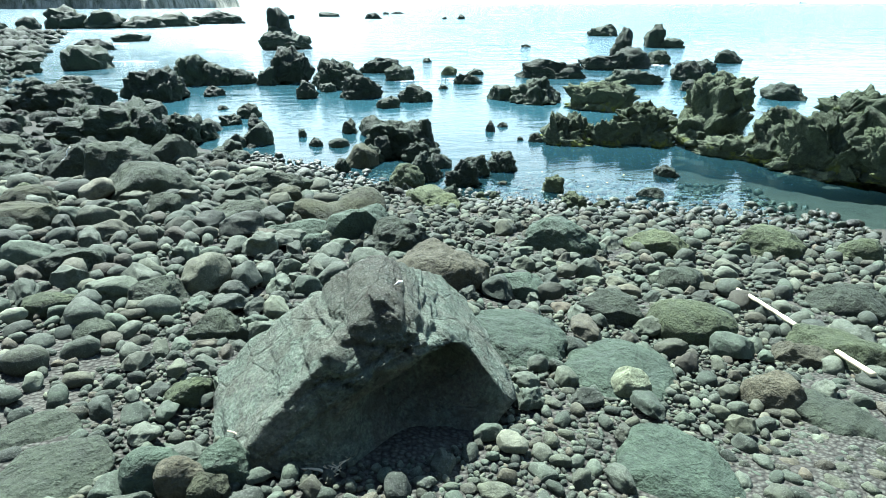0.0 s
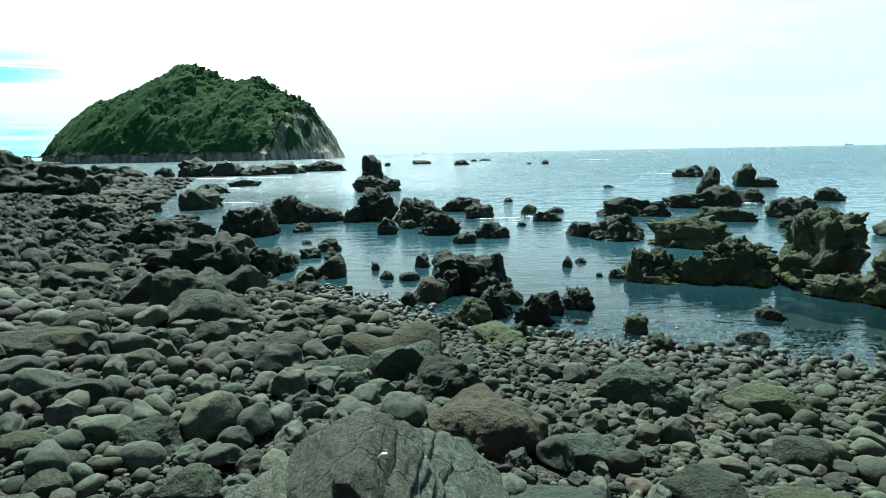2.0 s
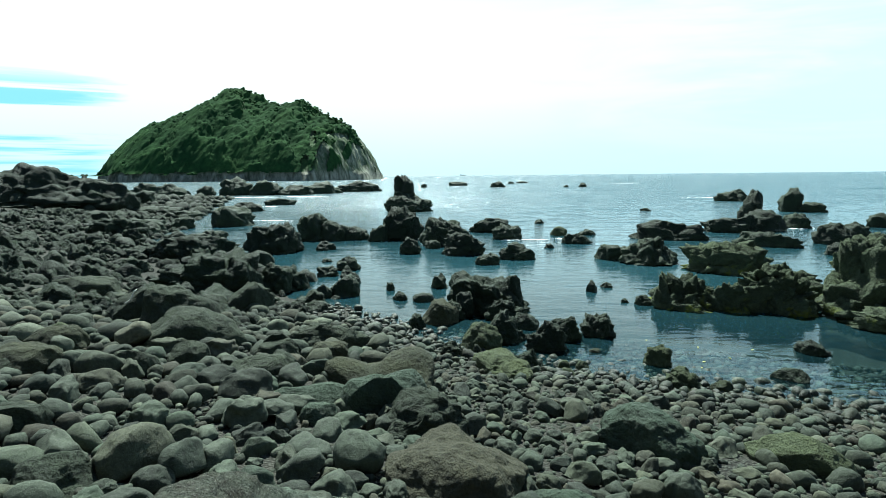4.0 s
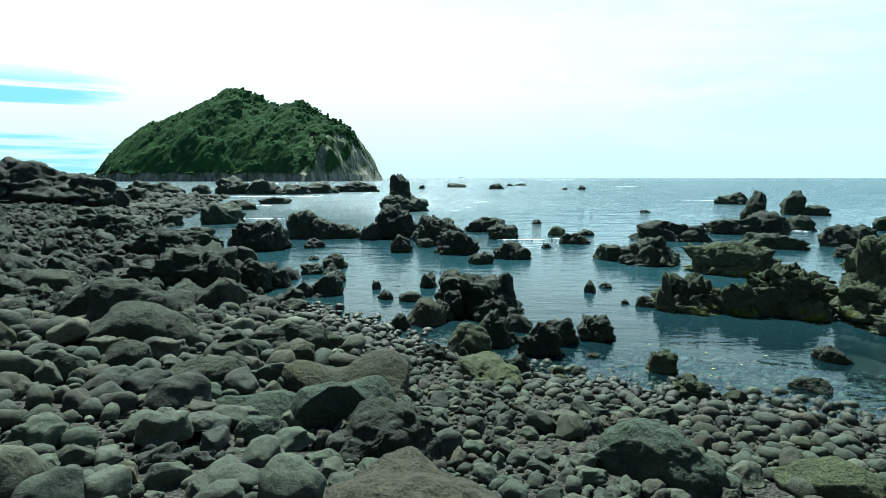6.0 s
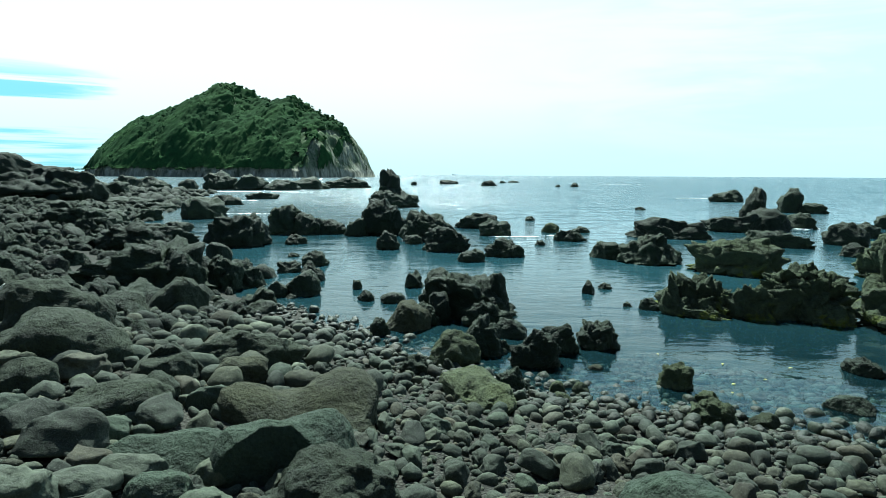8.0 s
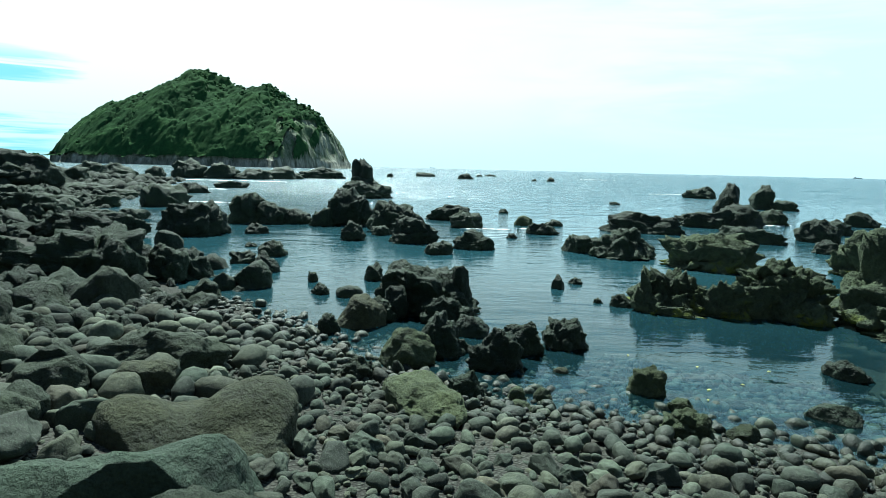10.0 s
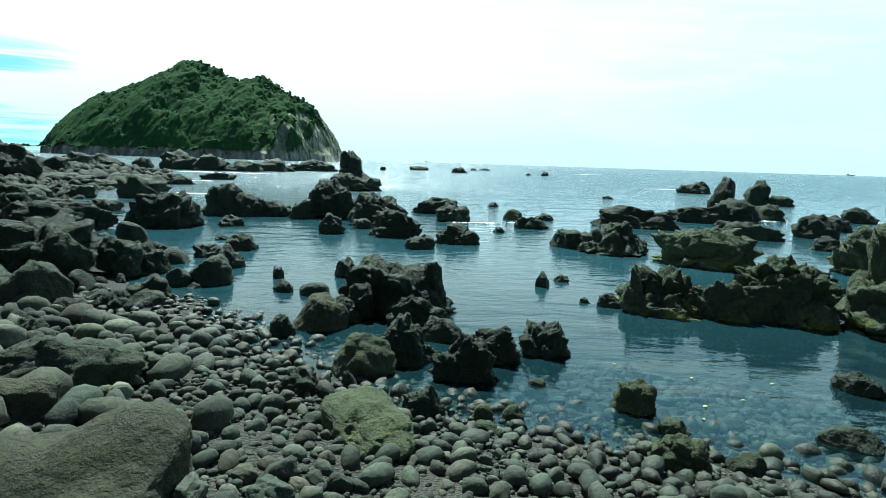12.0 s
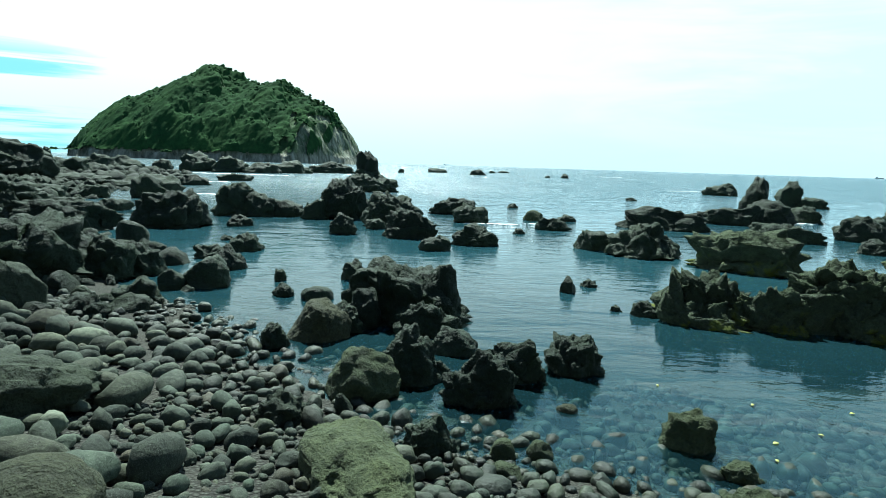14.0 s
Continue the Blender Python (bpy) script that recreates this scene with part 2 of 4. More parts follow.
def sea_material():
    """A clear skin over the shallows, dark blue body where the water is deep; ripples and longer swell."""
    m = Mat("sea_water")
    geo = m.node("ShaderNodeNewGeometry")
    co = geo.outputs["Position"]
    st = m.node("ShaderNodeMapping")
    st.inputs["Scale"].default_value = (0.42, 1.0, 1.0)
    m.join(co, st.inputs["Vector"])
    s = st.outputs["Vector"]
    sep = m.node("ShaderNodeSeparateXYZ")
    m.join(co, sep.inputs["Vector"])

    def by_distance(y0, y1, a, b):
        n = m.node("ShaderNodeMapRange", From_Min=y0, From_Max=y1, To_Min=a, To_Max=b)
        m.join(sep.outputs["Y"], n.inputs["Value"])
        return n.outputs["Result"]

    # calm in the pool, rougher to seaward: ripples, chop and swell
    nrm = None
    for scale, detail, dist, strength in ((6.0, 3, 0.06, by_distance(16, 40, 0.14, 0.5)), (1.7, 3, 0.32, by_distance(20, 60, 0.08, 0.85)),
                                          (0.5, 3, 1.0, by_distance(22, 70, 0.03, 0.85)), (0.11, 3, 3.5, by_distance(30, 110, 0.0, 0.85))):
        b = m.node("ShaderNodeBump", Distance=dist)
        m.join(m.noise(s, scale, detail, 0.55, 0.5), b.inputs["Height"])
        m.join(strength, b.inputs["Strength"])
        if nrm is not None:
            m.join(nrm, b.inputs["Normal"])
        nrm = b.outputs["Normal"]
    clear = m.node("ShaderNodeBsdfTransparent", Color=(0.72, 0.9, 0.9, 1))
    deep = m.node("ShaderNodeBsdfDiffuse", Color=(0.02, 0.058, 0.072, 1))
    murk = m.node("ShaderNodeMapRange", From_Min=9.0, From_Max=20.0, To_Min=0.0, To_Max=1.0)
    m.join(sep.outputs["Y"], murk.inputs["Value"])
    body = m.node("ShaderNodeMixShader")
    m.join(murk.outputs["Result"], body.inputs["Fac"])
    m.join(clear.outputs[0], body.inputs[1])
    m.join(deep.outputs[0], body.inputs[2])
    gloss = m.node("ShaderNodeBsdfGlossy", Roughness=0.06, Color=(0.9, 0.96, 1, 1))
    m.join(nrm, gloss.inputs["Normal"])
    m.join(by_distance(12, 60, 0.03, 0.16), gloss.inputs["Roughness"])
    fres = m.node("ShaderNodeFresnel", IOR=1.33)
    m.join(nrm, fres.inputs["Normal"])
    mixed = m.node("ShaderNodeMixShader")
    m.join(fres.outputs["Fac"], mixed.inputs["Fac"])
    m.join(body.outputs[0], mixed.inputs[1])
    m.join(gloss.outputs[0], mixed.inputs[2])
    m.join(mixed.outputs[0], m.out.inputs["Surface"])
    return m.m


def leaf_material(name, dark, light):
    m = Mat(name)
    geo = m.node("ShaderNodeNewGeometry")
    n = m.noise(geo.outputs["Position"], 0.35, 6, 0.7)
    wide = m.noise(geo.outputs["Position"], 0.035, 4, 0.6)
    pick = m.mix(0.55, geo.outputs["Random Per Island"], m.ramp(wide, (0.35, (0, 0, 0)), (0.65, (1, 1, 1))))
    col = m.ramp(pick, (0.1, dark), (0.6, tuple((a + b) / 2 for a, b in zip(dark, light))), (0.95, light))
    col = m.mix(1.0, col, m.ramp(n, (0.3, (0.6, 0.62, 0.6)), (0.7, (1.35, 1.35, 1.25))), "MULTIPLY")
    return m.surface(col, 0.9, m.bump(n, 0.5, 0.8), 0.03)


def plain(name, colour, rough=0.7, scale=8.0):
    m = Mat(name)
    co = m.node("ShaderNodeTexCoord").outputs["Object"]
    n = m.noise(co, scale, 5)
    a, b = tones(colour, 0.8, 1.15)
    return m.surface(m.mix(n, a, b), rough, m.bump(n, 0.2, 0.01))


# ---- shapes ----
def shore(x):
    """How far ahead the water's edge lies."""
    return np.where(x > 0, 10.8 - 0.33 * x, np.where(x > -17, 10.8 - 1.05 * x, np.minimum(28.65 + 2.5 * (-17 - x), 80 + 0.05 * (x + 40))))


def height(x, y):
    """The beach and the sea bed: a slope that flattens towards the water."""
    x, y = np.asarray(x, float), np.asarray(y, float)
    s = shore(x) - y
    p = 0.15 * (np.where(x < 0, 11.19 - 0.7 * x, 11.19 - 0.45 * x) - y)
    q = 0.04 * s
    land = np.minimum(0.5 * (p + q + np.sqrt((p - q) ** 2 + 0.01)) - 0.05 * np.exp(-np.maximum(s, 0)), 3.2)
    # unseen bank added behind the beach, to keep the rear sky off the rock fronts
    land = land + np.clip(-3.5 - y, 0, 60) * 0.95
    return np.where(s > 0, land, -2.2 * (1 - np.exp(0.055 * np.minimum(s, 0))))


def zat(x, y):
    return float(height(x, y))


def mesh_from(name, verts, faces, material, smooth=True):
    me = bpy.data.meshes.new(name)
    me.from_pydata(verts, [], faces)
    if smooth:
        me.polygons.foreach_set("use_smooth", np.ones(len(me.polygons), bool))
    me.materials.append(material)
    me.update()
    return me


ICO = {}


def ico(n):
    if n not in ICO:
        bm = bmesh.new()
        bmesh.ops.create_icosphere(bm, subdivisions=n, radius=1)
        ICO[n] = (np.array([v.co[:] for v in bm.verts]), np.array([[v.index for v in f.verts] for f in bm.faces]))
        bm.free()
    return ICO[n]


SHAPES = {   # squareness, cuts, depth of cuts, swell, knobs, pits, frequency, warp
    "craggy": (0.92, 4, 0.72, 0.1, 0.32, 0.08, 1.6, 0.24), "outcrop": (0.92, 3, 0.74, 0.16, 0.46, 0.09, 2.2, 0.42), "massif": (0.85, 5, 0.72, 0.14, 0.24, 0.05, 1.7, 0.13), "rounded": (0.88, 4, 0.76, 0.13, 0.05, 0.0, 0.8, 0.1),
    "angular": (0.74, 9, 0.66, 0.08, 0.1, 0.014, 1.2, 0.12), "boulder": (0.84, 6, 0.7, 0.12, 0.1, 0.014, 1.1, 0.14), "flat": (0.84, 5, 0.76, 0.12, 0.07, 0.012, 1.3, 0.12),
    "pitted": (0.84, 6, 0.7, 0.1, 0.2, 0.06, 1.5, 0.2)}


def rock_points(n, seed, shape, aspect=(1, 1, 1)):
    """Unit rock: a ball cut by planes, bent out of true, then roughened. Returns points scaled to a box of 1."""
    rng = np.random.default_rng(seed)
    p, faces = ico(n)
    p = p.copy()
    box, cuts, lo, rough, lumps, pit, freq, warp = SHAPES[shape]
    p = np.sign(p) * np.abs(p) ** box
    for _ in range(cuts):
        a = rng.normal(size=3)
        a[2] = abs(a[2]) * 0.8
        a /= np.linalg.norm(a)
        over = p @ a - rng.uniform(lo, lo + 0.22)
        p -= np.outer(np.maximum(over, 0) * 0.92, a)
    off = Vector(rng.uniform(-50, 50, 3))
    aspect = np.array(aspect) / max(aspect)
    d = np.empty(len(p))
    bend = np.zeros_like(p)
    fine = n > 3
    for i, v in enumerate(p):
        q = Vector(v * aspect) + off
        bent = noise.noise_vector(q * 1.1) * warp
        if fine and warp > 0.15:
            bent += noise.noise_vector(q * 2.7) * (warp * 0.5) + noise.noise_vector(q * 6.1) * (warp * 0.22)
        bend[i] = bent
        q = q + bent * 0.6
        h = rough * (noise.fractal(q * freq, 0.9, 2.1, 4) * 1.3 + 0.6 * noise.noise(q * 0.8))
        if lumps:
            # rounded knobs parted by creases, at falling sizes
            h += lumps * (abs(noise.noise(q * freq * 1.5)) + 0.5 * abs(noise.noise(q * freq * 3.1)) + 0.28 * abs(noise.noise(q * freq * 6.3)) - 0.45)
        if pit and fine:
            h += pit * (abs(noise.noise(q * freq * 12)) - 1.2 * max(0.0, noise.noise(q * freq * 5.0) - 0.15) + 0.5 * noise.noise(q * freq * 21))
        d[i] = h
    if not fine:
        d *= 0.6
    nrm = p / np.linalg.norm(p, axis=1)[:, None]
    p = p + nrm * d[:, None] + bend
    low = -0.02 if shape in ("craggy", "outcrop", "massif") else -0.3
    p[:, 2] = np.where(p[:, 2] < low, low + (p[:, 2] - low) * 0.2, p[:, 2])
    trim = 0.01 if warp > 0.15 and fine else 0.0
    lo_, hi = np.quantile(p, trim, axis=0), np.quantile(p, 1 - trim, axis=0)
    lo_[2], hi[2] = p[:, 2].min(), p[:, 2].max()
    p = (p - (lo_ + hi) / 2) / (hi - lo_)
    p[:, 2] += 0.5
    return p, faces


LABELS = {
    ("craggy", "wet"): "jagged dark wet lava rock standing in the shallows",
    ("craggy", "moss"): "craggy lava rock with yellow-green weed at the waterline",
    ("craggy", "crag"): "craggy grey-brown dry lava outcrop beside the tide pool",
    ("outcrop", "crag"): "craggy grey-green lava outcrop with weed beside the tide pool",
    ("massif", "wet"): "great dark lava outcrop at the head of the shore",
    ("craggy", "olive"): "rough olive-grey lava rock in the clear pool",
    ("craggy", "grey"): "rough pitted grey lava rock among the cobbles",
    ("rounded", "wet"): "smooth dark rounded boulder at the water's edge",
    ("angular", "wet"): "angular dark wet rock at the water's edge",
}
WORDS = {"rounded": "smooth rounded", "angular": "angular broken", "boulder": "large weathered", "flat": "broad flat-topped", "pitted": "pitted wave-worn", "craggy": "jagged", "outcrop": "craggy", "massif": "great craggy"}
TONE = {"wet": "dark wet", "crag": "grey-brown", "moss": "weed-covered", "grey": "grey basalt", "green": "greenish grey basalt", "olive": "olive-grey", "brown": "brown",
        "red": "reddish brown", "pale": "pale pinkish white"}
ROCK_COUNT = [0]
TAKEN = []      # centre and half sizes of the placed rocks, for the cobbles to keep clear of


def rock(shape, x, y, top, w, d, yaw, tone, label="", category="rock", name=""):
    """One rock whose highest point is at the height top, resting in the ground or on the sea bed."""
    ROCK_COUNT[0] += 1
    ground = zat(x, y)
    level = max(ground, 0.0)
    base = level - 0.1 * (top - level) - 0.03
    near = w / max(2.0, math.hypot(x + 0.5, y - min(max(y, 1.0), 6.0)))
    n = 6 if near > (0.2 if shape == "outcrop" else 0.4) else 5 if near > 0.075 else 4
    p, faces = rock_points(n, 100 + ROCK_COUNT[0], shape, (w, d, 1.6 * (top - base)))
    p = p * np.array([w * (1.05 if shape == "craggy" else 1.0), d, top - base])
    if ground < -0.05:
        # the foot goes on down to the sea bed
        foot = np.clip(1 - p[:, 2] / (0.14 * (top - base)), 0, 1)
        p[:, 2] -= foot * max(0.0, base - ground + 0.05)
    me = mesh_from("rock", p.tolist(), faces.tolist(), ROCKS[tone], True)
    ob = new(name or ("boulder" if w > 0.8 else "rock"), me)
    ob.matrix_world = pose(x, y, base, 0, 0, yaw)
    TAKEN.append((x, y, w / 2, d / 2, radians(yaw)))
    return tagged(ob, label or LABELS.get((shape, tone)) or f"{WORDS[shape]} {TONE[tone]} {'boulder' if w > 0.8 else 'rock'} on the cobble beach", category)


def outcrop_rock(*a, **k):
    return rock("outcrop", *a, **k)


def massif_rock(*a, **k):
    return rock("massif", *a, **k)


def craggy_rock(*a, **k):
    return rock("craggy", *a, **k)


def rounded_rock(*a, **k):
    return rock("rounded", *a, **k)


def angular_rock(*a, **k):
    return rock("angular", *a, **k)


def boulder_rock(*a, **k):
    return rock("boulder", *a, **k)


def flat_rock(*a, **k):
    return rock("flat", *a, **k)


def pitted_rock(*a, **k):
    return rock("pitted", *a, **k)


def stretch(a, b, n, power):
    """n + 1 steps from a to b, closer together near a."""
    return a + (b - a) * np.linspace(0, 1, n + 1) ** power


# ---- ground and sea ----
def build_ground():
    xs = np.concatenate([-stretch(8, 4200, 60, 3)[::-1], np.linspace(-8, 8, 161)[1:-1], stretch(8, 4200, 60, 3)])
    ys = np.concatenate([-stretch(1, 2500, 30, 3)[::-1], np.linspace(-1, 16, 171)[1:-1], stretch(16, 4700, 70, 3)])
    gx, gy = np.meshgrid(xs, ys)
    gz = height(gx, gy)
    rough = np.array([noise.fractal(Vector((a * 0.9, b * 0.9, 3)), 1.0, 2.0, 4) for a, b in zip(gx.ravel(), gy.ravel())]).reshape(gx.shape)
    gz = gz + 0.05 * rough
    verts = np.stack([gx, gy, gz], -1).reshape(-1, 3)
    a = (np.arange(len(ys) - 1)[:, None] * len(xs) + np.arange(len(xs) - 1)).ravel()
    faces = np.stack([a, a + 1, a + 1 + len(xs), a + len(xs)], -1)
    ob = new("ground", mesh_from("ground", verts.tolist(), faces.tolist(), ground_material()))
    return tagged(ob, "grey gravel beach sloping down into the sea", "ground", kind="structure")


def build_sea():
    xs = np.concatenate([-stretch(10, 4500, 20, 3)[::-1], stretch(10, 4500, 20, 3)])
    ys = np.concatenate([np.linspace(5, 30, 6)[:-1], stretch(30, 4800, 30, 3)])
    gx, gy = np.meshgrid(xs, ys)
    verts = np.stack([gx, gy, gx * 0], -1).reshape(-1, 3)
    a = (np.arange(len(ys) - 1)[:, None] * len(xs) + np.arange(len(xs) - 1)).ravel()
    faces = np.stack([a, a + 1, a + 1 + len(xs), a + len(xs)], -1)
    ob = new("water", mesh_from("water", verts.tolist(), faces.tolist(), sea_material()))
    return tagged(ob, "calm rippled sea, clear over the shallow pool", "sea", kind="structure")


ground = build_ground()
build_sea()


# ---- the island ----
RIDGE_X = (-358, -350, -339, -320, -304, -285, -259, -240, -235, -214, -203, -192, -178, -164, -150, -135, -121, -112, -106, -100)
RIDGE_Z = (2, 12, 26, 42, 50, 57, 67, 76, 77, 78, 72, 65, 68, 68, 58, 50, 44, 31, 17, 3)


def island_height(x, y):
    r = np.interp(x, RIDGE_X, RIDGE_Z) - 5.0
    half = np.interp(x, (-358, -342, -310, -285, -130, -100), (12, 38, 72, 98, 98, 30))
    v = np.clip(np.abs(y - 515) / half, 0, 1)
    h = r * (1 - v ** 1.8) ** 0.85
    # a gully between the summits, and spurs with shallower folds to both sides
    cut = 1.0 * np.exp(-((x + 196 + 26 * v) / 11) ** 2) + 0.2 * np.exp(-((x + 285 - 14 * v) / 12) ** 2) + 0.3 * np.exp(-((x + 150 + 8 * v) / 9) ** 2) + 0.3 * np.exp(-((x + 250 + 20 * v) / 9) ** 2)
    return h - np.minimum(h, 9 * cut * np.sin(np.pi * np.clip(v, 0, 1)) ** 1.6)


def build_island():
    rng = np.random.default_rng(5)
    root = new("island")
    root.location = (-237, 515, 0)
    tagged(root, "steep wooded island with two summits and pale cliffs along the water", "island")
    xs, ys = np.linspace(-362, -96, 200), np.linspace(402, 628, 120)
    gx, gy = np.meshgrid(xs, ys)
    z = island_height(gx, gy)
    ns = np.array([noise.fractal(Vector((a * 0.05, b * 0.05, 1)), 0.8, 2.0, 5) for a, b in zip(gx.ravel(), gy.ravel())]).reshape(gx.shape)
    edge = np.clip(z / 6, 0, 1)
    z = np.where(z > 0.01, np.maximum(z + ns * 8 * edge, z * 0.3), -2) + np.where(z > 0.3, 4.0, 0.0)
    verts = np.stack([gx + 237 + ns * 3, gy - 515 + ns * 4, z], -1).reshape(-1, 3)
    a = (np.arange(len(ys) - 1)[:, None] * len(xs) + np.arange(len(xs) - 1)).ravel()
    faces = np.stack([a, a + 1, a + 1 + len(xs), a + len(xs)], -1)
    m = Mat("pale_cliff")
    co = m.node("ShaderNodeTexCoord").outputs["Object"]
    mp = m.node("ShaderNodeMapping")
    mp.inputs["Scale"].default_value = (1, 1, 0.25)
    m.join(co, mp.inputs["Vector"])
    n1 = m.noise(mp.outputs["Vector"], 0.25, 6, 0.7)
    col = m.ramp(n1, (0.36, (0.05, 0.06, 0.04)), (0.48, (0.17, 0.17, 0.13)), (0.64, (0.36, 0.35, 0.29)))
    # undergrowth over the slope, bare rock along the water and on the seaward end
    sep = m.node("ShaderNodeSeparateXYZ")
    m.join(co, sep.inputs["Vector"])
    n2 = m.noise(co, 0.06, 5)
    edge_z = m.node("ShaderNodeMapRange", From_Min=5.5, From_Max=9.0)
    m.join(sep.outputs["Z"], edge_z.inputs["Value"])
    sea_end = m.node("ShaderNodeMapRange", From_Min=100.0, From_Max=128.0, To_Min=1.0, To_Max=0.0)
    m.join(sep.outputs["X"], sea_end.inputs["Value"])
    green = m.ramp(m.noise(co, 0.4, 6, 0.7), (0.3, (0.025, 0.055, 0.02)), (0.7, (0.06, 0.11, 0.035)))
    where = m.mix(1.0, edge_z.outputs["Result"], m.mix(0.6, sea_end.outputs["Result"], m.ramp(n2, (0.45, (0, 0, 0)), (0.55, (1, 1, 1)))), "MULTIPLY")
    where = m.mix(0.75, edge_z.outputs["Result"], where)
    col = m.mix(where, col, green)
    cliff = m.surface(col, 0.9, m.bump(n1, 0.9, 2.0), 0.2)
    body = new("slope", mesh_from("slope", verts.tolist(), faces.tolist(), cliff))
    body.parent = root
    # woods: one rolling canopy of crowns packed close, with gaps where bare rock shows, and single crowns that break its outline
    def ground_at(x, y):
        n0 = noise.fractal(Vector((x * 0.05, y * 0.05, 1)), 0.8, 2.0, 5)
        h = float(island_height(x, y))
        return max(h + n0 * 8 * min(h / 6, 1), 0), n0

    def bare(x, y, h):
        if h < 0.8 + 2.5 * noise.noise(Vector((x * 0.08, 0, 7))):
            return True
        return x > -142 and h < 34 and noise.noise(Vector((x * 0.16, y * 0.05, h * 0.05))) > 0.3 - 0.5 * min(1, (x + 142) / 35)

    xs, ys = np.arange(-358, -100, 0.85), np.arange(404, 530, 0.9)
    vs, bald = [], np.zeros((len(ys), len(xs)), bool)
    for j, y in enumerate(ys):
        for i, x in enumerate(xs):
            h, n0 = ground_at(x, y)
            bald[j, i] = bare(x, y, h)
            q = Vector((x * 0.25, y * 0.14, h * 0.2))
            near, cells = noise.voronoi(q + noise.noise_vector(q * 0.9) * 0.35)
            crown = math.sqrt(max(0.0, 1 - near[0] ** 2)) * (0.7 + 0.6 * noise.noise(cells[0] * 3.1))
            leafy = 0.5 * noise.noise(Vector((x * 0.7, y * 0.35, h * 0.6))) + 0.3 * noise.noise(Vector((x * 1.6, y * 0.8, h * 1.3)))
            vs.append((x + 237 + n0 * 3 + 0.4 * leafy, y - 516.5 + n0 * 4 - 0.7 * crown - 0.6 * leafy, h + 5.0 + 0.9 * crown + 0.7 * leafy))
    w = len(xs)
    fs = [(j * w + i, j * w + i + 1, j * w + i + 1 + w, j * w + i + w) for j in range(len(ys) - 1) for i in range(w - 1) if not (bald[j, i] or bald[j, i + 1] or bald[j + 1, i] or bald[j + 1, i + 1])]
    base, tri = ico(2)
    k = len(vs)
    vs, fs = [np.array(vs)], [tuple(f) for f in fs]
    for _ in range(1300):
        x = rng.uniform(-357, -101)
        y = rng.uniform(410, 520) if rng.random() < 0.4 else rng.uniform(496, 522)
        h, n0 = ground_at(x, y)
        if bare(x, y, h):
            continue
        r = rng.uniform(0.8, 1.7)
        q = base * (1 + 0.2 * rng.normal(size=(len(base), 1))) * np.array([r, r, r * rng.uniform(0.5, 0.9)])
        vs.append(q + np.array([x + 237 + n0 * 3, y - 515 + n0 * 4, h + 6.0]))
        fs.extend((tri + k).tolist())
        k += len(base)
    wood = new("foliage", mesh_from("woods", np.concatenate(vs).tolist(), fs, leaf_material("woods", (0.015, 0.042, 0.018), (0.036, 0.078, 0.027))))
    wood.parent = root
    tagged(wood, "dense dark green broadleaf woods", kind="stuff")
    return root


build_island()


# ---- the great boulder in front ----
CREST = []


